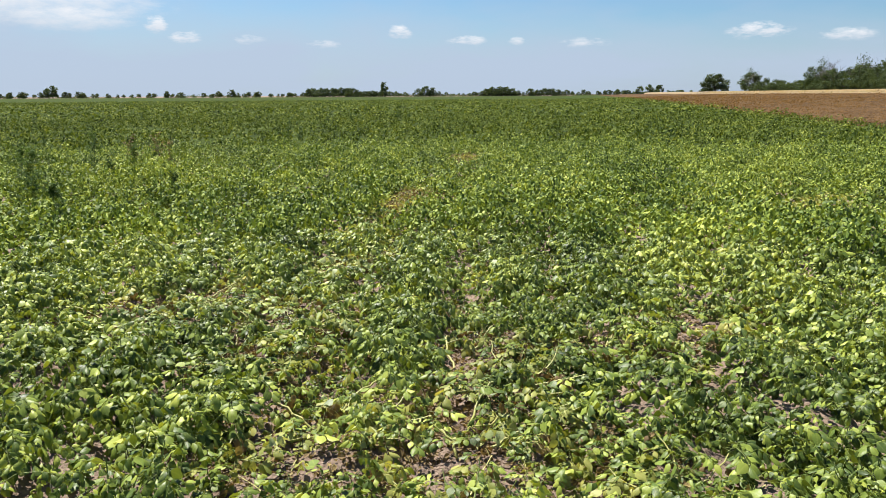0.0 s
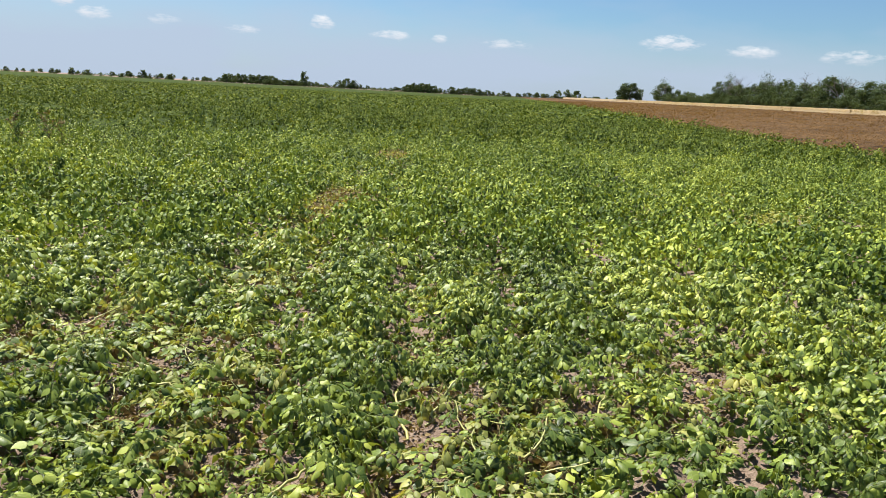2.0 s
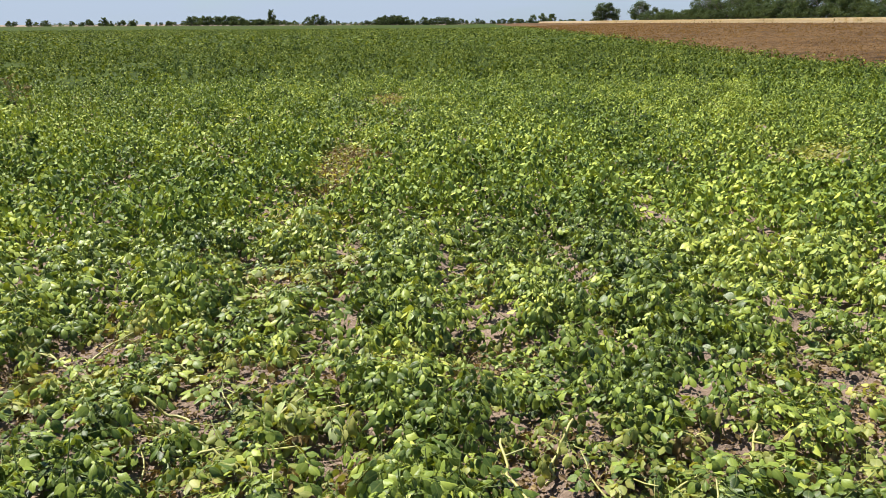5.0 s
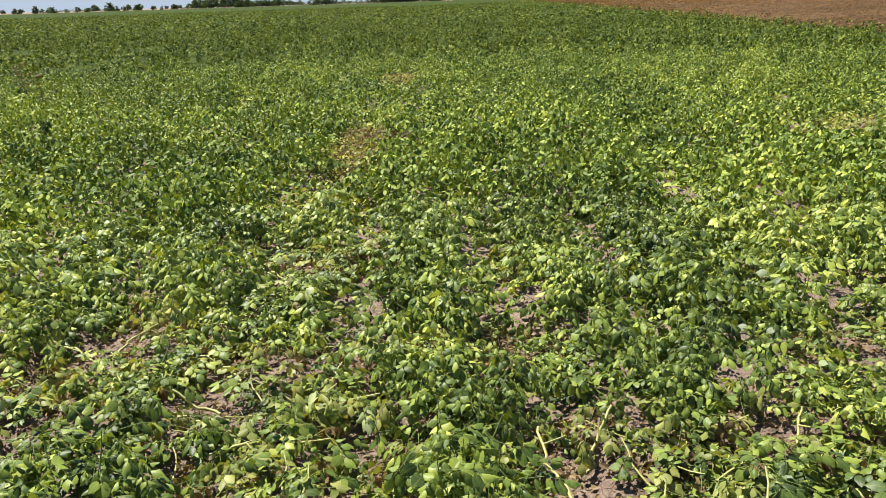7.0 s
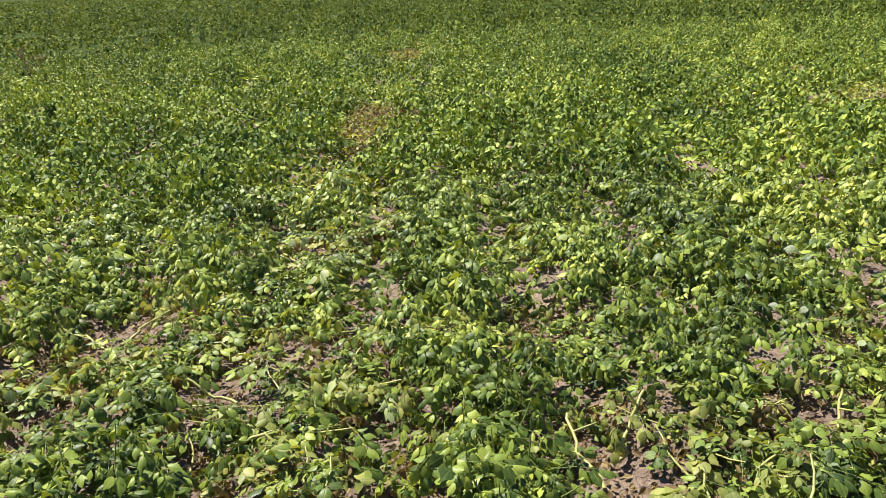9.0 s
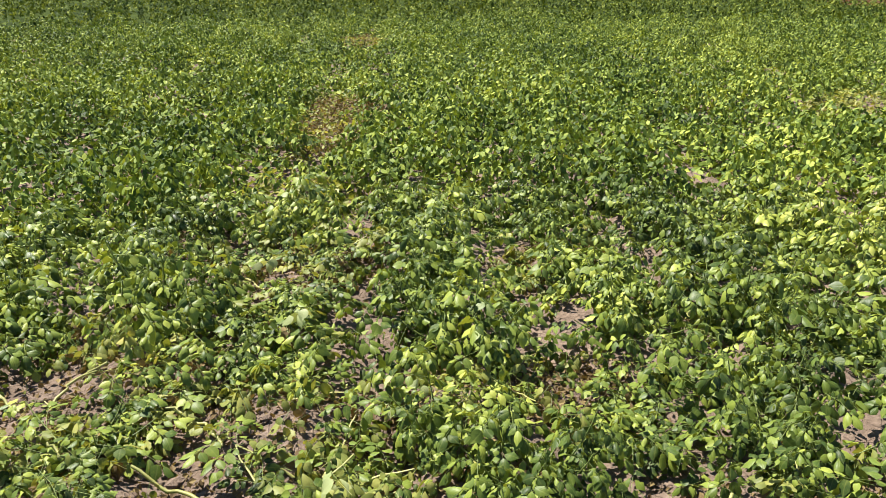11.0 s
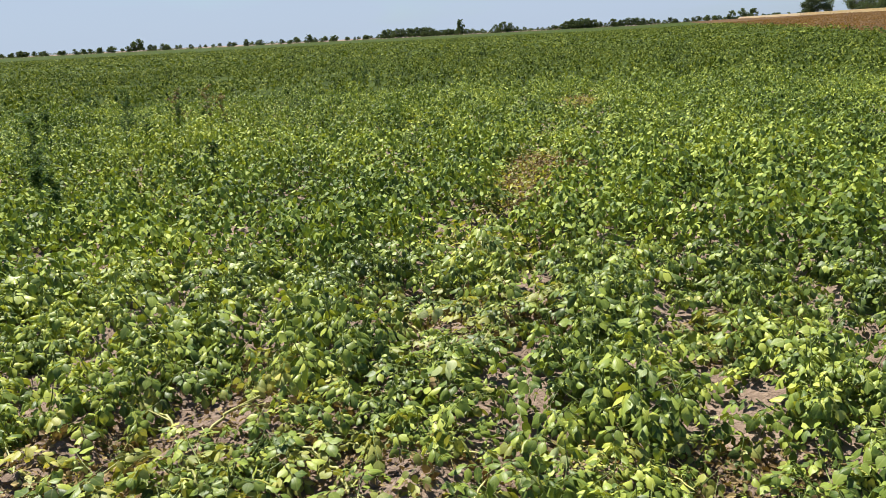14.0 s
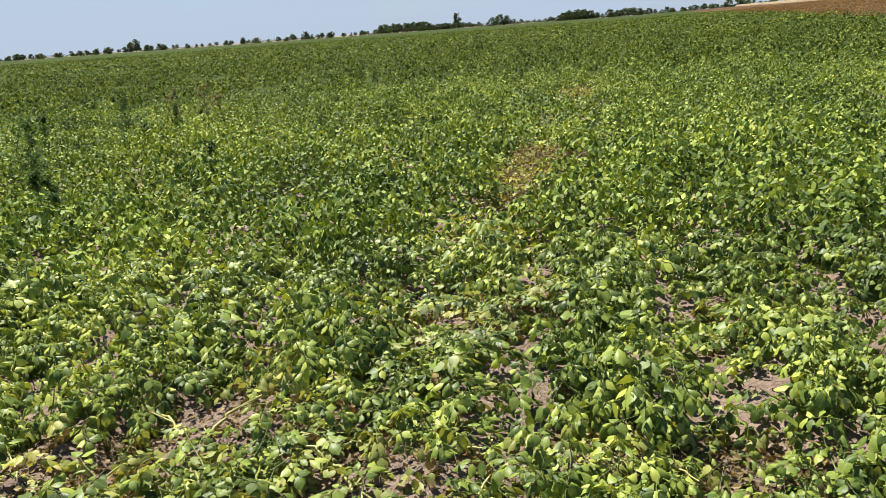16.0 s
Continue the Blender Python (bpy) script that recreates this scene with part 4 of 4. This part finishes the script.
# the wood beyond the wheat, and the two trees that stand before its end
tree("tree", tree_meshes(3600, 0.026, 0.42, low=0.05), 104.5, 384, 10.6, 1.5, 20, "round leafy tree standing alone by the wheat", "trees of the wood")
tree("tree", WOOD_TREES[2], 107.0, 338, 9.0, 1.6, 80, WOOD_LABEL, "trees of the wood")
tree("tree", THIN_TREES[0], 106.5, 336, 11.6, 0.9, 140, "half-bare tree with thin grey branches beside the wood", "trees of the wood")
y = 326.0
while y > 62:
    y -= rng.uniform(3.2, 5.2) * (0.7 + 0.4 * min(1, y / 200))
    hh = 7.6 + 2.0 * float(value_noise(y, 0, 14, 31)) + rng.uniform(-1.4, 1.4) - 2.2 * float(smoothstep(225, 320, y))
    tree("tree", WOOD_TREES[rng.integers(5)], WOOD_X + rng.uniform(-1.2, 2.5), y, hh, rng.uniform(0.95, 1.4), rng.uniform(0, 360), WOOD_LABEL, "trees of the wood")
    tree("shrub", WOOD_TREES[3], WOOD_X + rng.uniform(-2.2, 0), y + rng.uniform(-2, 2), rng.uniform(3.2, 4.8), rng.uniform(1.4, 1.9), rng.uniform(0, 360),
         "dense dark green shrub at the foot of the wood", "shrubs of the wood")
for y, hh in ((262, 9.2), (252, 9.8), (236, 9.0), (208, 8.6), (190, 9.4), (164, 9.0), (159, 9.6), (146, 9.8), (138, 8.8), (118, 9.4)):
    bare = rng.random() < 0.6
    tree("tree", BARE_TREES[rng.integers(3)] if bare else THIN_TREES[rng.integers(2)], WOOD_X + rng.uniform(0, 2), y, hh + 2.8, 1.0, rng.uniform(0, 360),
         "bare dead tree with grey branches above the wood" if bare else "thin half-bare tree rising above the wood", "trees of the wood")


# ---- weeds that stand above the crop ----
rng = np.random.default_rng(31)


def weed(x, y, height, label, mat=M_WEED, bushy=1.0):
    """An upright weed: a stalk with slanting side shoots, each with its narrow leaves."""
    root = tagged(new("weed"), label, "weed", "weeds in the crop")
    root.matrix_basis = pose(x, y, float(land(x, y)), 0, 0, rng.uniform(0, 360))
    c = stem_curve(height, 0.15, rng.uniform(0, 6.28), 0.1)
    v, f = tube(c, np.linspace(0.008, 0.003, len(c)), 5)
    stalk = part("stalk", mesh_from("stalk", v, [f], [M_STEM], smooth=True), root)
    for k in range(int((5 + 26 * height if y < 30 else 10) * bushy)):
        q = rng.uniform(0.25, 1.0)
        at = np.array([np.interp(q, np.linspace(0, 1, len(c)), c[:, j]) for j in range(3)])
        a, h = rng.uniform(0, 6.28), Heap()
        ln = height * rng.uniform(0.22, 0.45) * (1.15 - 0.6 * q)
        d = np.array([math.cos(a) * 0.62, math.sin(a) * 0.62, 0.80])
        pts = np.array([at + d * ln * s for s in (0, 0.33, 0.66, 1.0)])
        v, f = tube(pts, np.linspace(0.004, 0.0015, 4), 4)
        h.add(v, quads=f, mat=1)
        for _ in range(16):
            o = at + d * ln * rng.uniform(0.1, 1.05)
            size = rng.uniform(0.03, 0.07) * (1 if y < 30 else 1.7)
            lf = leaflet(size, size * 0.32, 0.2, 0.25) @ rot(rng.uniform(0, 6.28), rng.uniform(-0.8, 0.5), rng.uniform(-0.6, 0.6)).T + o
            h.add(lf, L_T, L_Q, 0, BLADE)
        tagged(part("shoot", h.mesh("shoot", [mat, M_STEM], True), stalk), kind="stuff")


WEED_LABEL = "tall dark grey-green weed rising above the potato rows"
for x, y, hh in ((-6.0, 9.4, 0.70), (-6.2, 9.8, 0.55), (-4.75, 8.0, 0.42), (-4.9, 8.3, 0.36), (-6.62, 12.1, 0.72), (-6.4, 12.4, 0.45), (-6.55, 13.3, 0.50), (-6.2, 13.6, 0.44), (-4.06, 9.8, 0.40), (-8.2, 12.4, 0.5),
                 (-10.6, 17.0, 0.5), (-6.1, 22.3, 0.66), (-5.8, 22.6, 0.45), (-6.5, 22.9, 0.42), (-6.2, 32.4, 0.6), (-5.3, 42.0, 0.6), (-4.9, 42.4, 0.5), (-5.6, 42.8, 0.5), (-5.2, 60.5, 0.75),
                 (-7.0, 80.0, 0.8), (-2.9, 105.0, 1.0), (4.4, 25.6, 0.45), (11.7, 104.5, 1.0), (9.4, 106.0, 0.9), (15.6, 72.0, 0.8)):
    weed(x, y, 1.15 * hh, WEED_LABEL)
for x, y, hh in ((-6.7, 13.8, 0.72), (-6.3, 14.1, 0.75), (-6.0, 14.0, 0.6)):
    weed(x, y, hh, "tall dry reddish-brown weed gone to seed above the crop", M_DRY, 0.7)
for _ in range(12):
    yy = rng.uniform(70, 240)
    weed(WHEAT0 - rng.uniform(0.5, 9), yy, rng.uniform(0.5, 0.95), "dry dark weed standing at the edge of the wheat", M_DRY, 0.9)


# ---- bare spots: stems, fallen leaves, litter and clods ----
def lying_stem(points, height=0.09, radius=0.0068, fork=False):
    """A thick pale stem that sprawls over the soil."""
    pts = [Vector((x, y, 0)) for x, y in points]
    if len(pts) == 2:
        pts.insert(1, (pts[0] + pts[1]) / 2 + Vector((rng.normal(0, 0.015), rng.normal(0, 0.015), 0)))
    fine = []
    for k in range(9):
        q = k / 8 * (len(pts) - 1)
        i = min(int(q), len(pts) - 2)
        fine.append(pts[i].lerp(pts[i + 1], q - i))
    arr = np.array([tuple(p) for p in fine])
    arr[:, 2] = soil(arr[:, 0], arr[:, 1]) + 0.01 + height * np.linspace(0.9, 0.15, 9) + rng.normal(0, 0.005, 9)
    arr[:, :2] += rng.normal(0, 0.006, (9, 2))
    root = tagged(new("stem_stub"), "thick pale yellow-green potato stem lying bare on the soil", "stem", "bare potato stems")
    v, f = tube(arr, np.linspace(0.75 * radius, radius, 9), 6)
    main = part("stem", mesh_from("stem", v, [f], [M_PALESTEM], smooth=True), root)
    for k in ((2, 4) if fork else (3,)):
        d = rng.normal(0, 1, 3) * (1, 1, 0.3) + (0, 0, 0.5)
        d /= np.linalg.norm(d)
        side = arr[k] + d * np.array([0, 0.03, 0.065, 0.09])[:, None] * rng.uniform(0.7, 1.3)
        v, f = tube(side, np.linspace(0.65 * radius, 0.4 * radius, 4), 5)
        part("side_shoot", mesh_from("side_shoot", v, [f], [M_PALESTEM], smooth=True), main)
        part("leaf", PALE[rng.integers(len(PALE))], main, m=Matrix.Translation(side[-1]) @ Euler((0, 0.3, math.atan2(d[1], d[0]))).to_matrix().to_4x4() @ Matrix.Scale(0.8, 4))


for pts in (((-1.81, 4.86), (-1.6, 4.73)), ((-1.34, 4.83), (-1.45, 4.82), (-1.51, 4.74)), ((-1.07, 4.61), (-0.97, 4.56), (-0.85, 4.44)), ((-1.1, 4.26), (-0.98, 4.21), (-0.88, 4.18)), ((-1.37, 4.35), (-1.27, 4.27)),
            ((-1.63, 4.47), (-1.5, 4.32)), ((-0.83, 3.77), (-0.72, 3.82), (-0.58, 3.78)), ((-1.06, 4.07), (-0.95, 4.14)), ((-1.06, 6.12), (-1.05, 5.93), (-0.85, 5.68)), ((-1.05, 5.84), (-0.9, 5.68)),
            ((1.67, 5.0), (1.42, 4.76)), ((0.66, 2.97), (0.58, 2.88), (0.55, 2.7)), ((0.68, 2.62), (0.59, 2.52)), ((0.05, 2.71), (-0.05, 2.59)), ((0.05, 3.1), (-0.09, 2.88)), ((-0.39, 2.79), (-0.18, 2.68)),
            ((0.43, 2.56), (0.51, 2.45)), ((0.78, 2.5), (0.65, 2.48)), ((1.01, 3.8), (1.16, 3.9)), ((1.36, 3.86), (1.26, 3.68)), ((-1.52, 7.22), (-1.5, 7.04))):
    lying_stem(pts)
lying_stem(((0.36, 3.84), (0.37, 3.68), (0.42, 3.55)), 0.12, 0.0072, True)
lying_stem(((0.64, 3.86), (0.56, 3.76), (0.51, 3.66)), 0.12, 0.0072, True)

big_pale = leaf_mesh("broad_pale_leaf", leaf_material("bleached_leaf", ((0.0, (0.30, 0.36, 0.14)), (1.0, (0.50, 0.52, 0.26))), veins=True), M_PALESTEM, size=1.0, wilt=0.15, small=True)
for x, y, z in ((-0.24, 4.6, 0.15), (-0.25, 4.52, 0.14), (-0.53, 5.09, 0.20), (-0.74, 5.86, 0.12), (-0.82, 6.9, 0.2), (-0.30, 3.95, 0.15), (-0.42, 3.95, 0.15), (-0.36, 4.4, 0.13), (0.66, 4.9, 0.2), (0.18, 2.36, 0.15), (-0.28, 2.18, 0.17), (-0.14, 4.38, 0.1), (0.78, 2.42, 0.14)):
    ob = tagged(new("wilted_leaf", big_pale), "broad bleached pale green potato leaf hanging over the foliage", "leaf", "bleached potato leaves")
    ob.matrix_basis = pose(x, y, z + 0.035, rng.uniform(-20, 20), rng.uniform(-10, 25), rng.uniform(0, 360)) @ Matrix.Scale(rng.uniform(0.75, 1.0), 4)

gx, gy = [], []
for x, y, r0, r1 in GAPS:
    k = int(60 + 900 * r1 * r1)
    a, r = rng.uniform(0, 6.28, k), r1 * 1.05 * np.sqrt(rng.random(k))
    gx.append(x + r * np.cos(a)), gy.append(y + r * np.sin(a))
gx, gy = np.concatenate(gx), np.concatenate(gy)
scatter_leaves(3, np.stack([gx, gy, soil(gx, gy) + 0.002], -1), 0.022 + 0 * gx, 0.07, 0.020, [M_DRY], "leaf_litter", "shrivelled brown leaf litter on the bare soil")

scatter_leaves(2, np.stack([gx, gy, soil(gx, gy) + 0.004], -1), 0.03 + 0 * gx, 0.07, 0.030, [M_DRY], "leaf_litter", "small yellowed leaf scraps on the bare soil")

h = Heap()
ico = bmesh.new()
bmesh.ops.create_icosphere(ico, subdivisions=1, radius=1.0)
iv = np.array([v.co[:] for v in ico.verts])
it = np.array([[v.index for v in f.verts] for f in ico.faces])
ico.free()
for x, y, r0, r1 in GAPS:
    for _ in range(int(20 + 330 * r0)):
        a, r = rng.uniform(0, 6.28), (r0 + 0.16) * math.sqrt(rng.random())
        cx, cy = x + r * math.cos(a), y + r * math.sin(a)
        size = 0.007 + 0.026 * rng.random() ** 2.6
        lump = 1 + 0.34 * value_noise(iv[:, 0] * 3 + cx * 50, iv[:, 1] * 3 + iv[:, 2] * 5 + cy * 50, 1.0, 40) + 0.12 * value_noise(iv[:, 2] * 6 + cx * 90, iv[:, 0] * 6 - iv[:, 1] * 4, 1.0, 41)
        lv = iv * lump[:, None] * size * np.array([rng.uniform(0.8, 1.4), rng.uniform(0.8, 1.3), rng.uniform(0.4, 0.7)])
        h.add(lv @ rot(rng.uniform(0, 6.28)).T + (cx, cy, float(soil(cx, cy)) + 0.12 * size), it)
ico = bmesh.new()
bmesh.ops.create_icosphere(ico, subdivisions=2, radius=1.0)
iv = np.array([v.co[:] for v in ico.verts])
it = np.array([[v.index for v in f.verts] for f in ico.faces])
ico.free()
for x, y, r0, r1 in GAPS:
    for _ in range(int(5 + 90 * r0)):
        a, r = rng.uniform(0, 6.28), (r0 + 0.05) * math.sqrt(rng.random())
        cx, cy = x + r * math.cos(a), y + r * math.sin(a)
        size = rng.uniform(0.016, 0.036)
        lump = 1 + 0.45 * value_noise(iv[:, 0] * 2 + cx * 50, iv[:, 1] * 2 + iv[:, 2] * 3 + cy * 50, 1.0, 43) + 0.2 * value_noise(iv[:, 2] * 5 + cx * 90, iv[:, 0] * 5 - iv[:, 1] * 4, 1.0, 44)
        lv = iv * lump[:, None] * size * np.array([rng.uniform(0.8, 1.5), rng.uniform(0.8, 1.3), rng.uniform(0.4, 0.65)])
        h.add(lv @ rot(rng.uniform(0, 6.28)).T + (cx, cy, float(soil(cx, cy)) + 0.1 * size), it)
tagged(new("soil_clods", h.mesh("soil_clods", [M_SOIL])), "dry broken clods of grey-brown soil between the plants", "soil", kind="stuff")
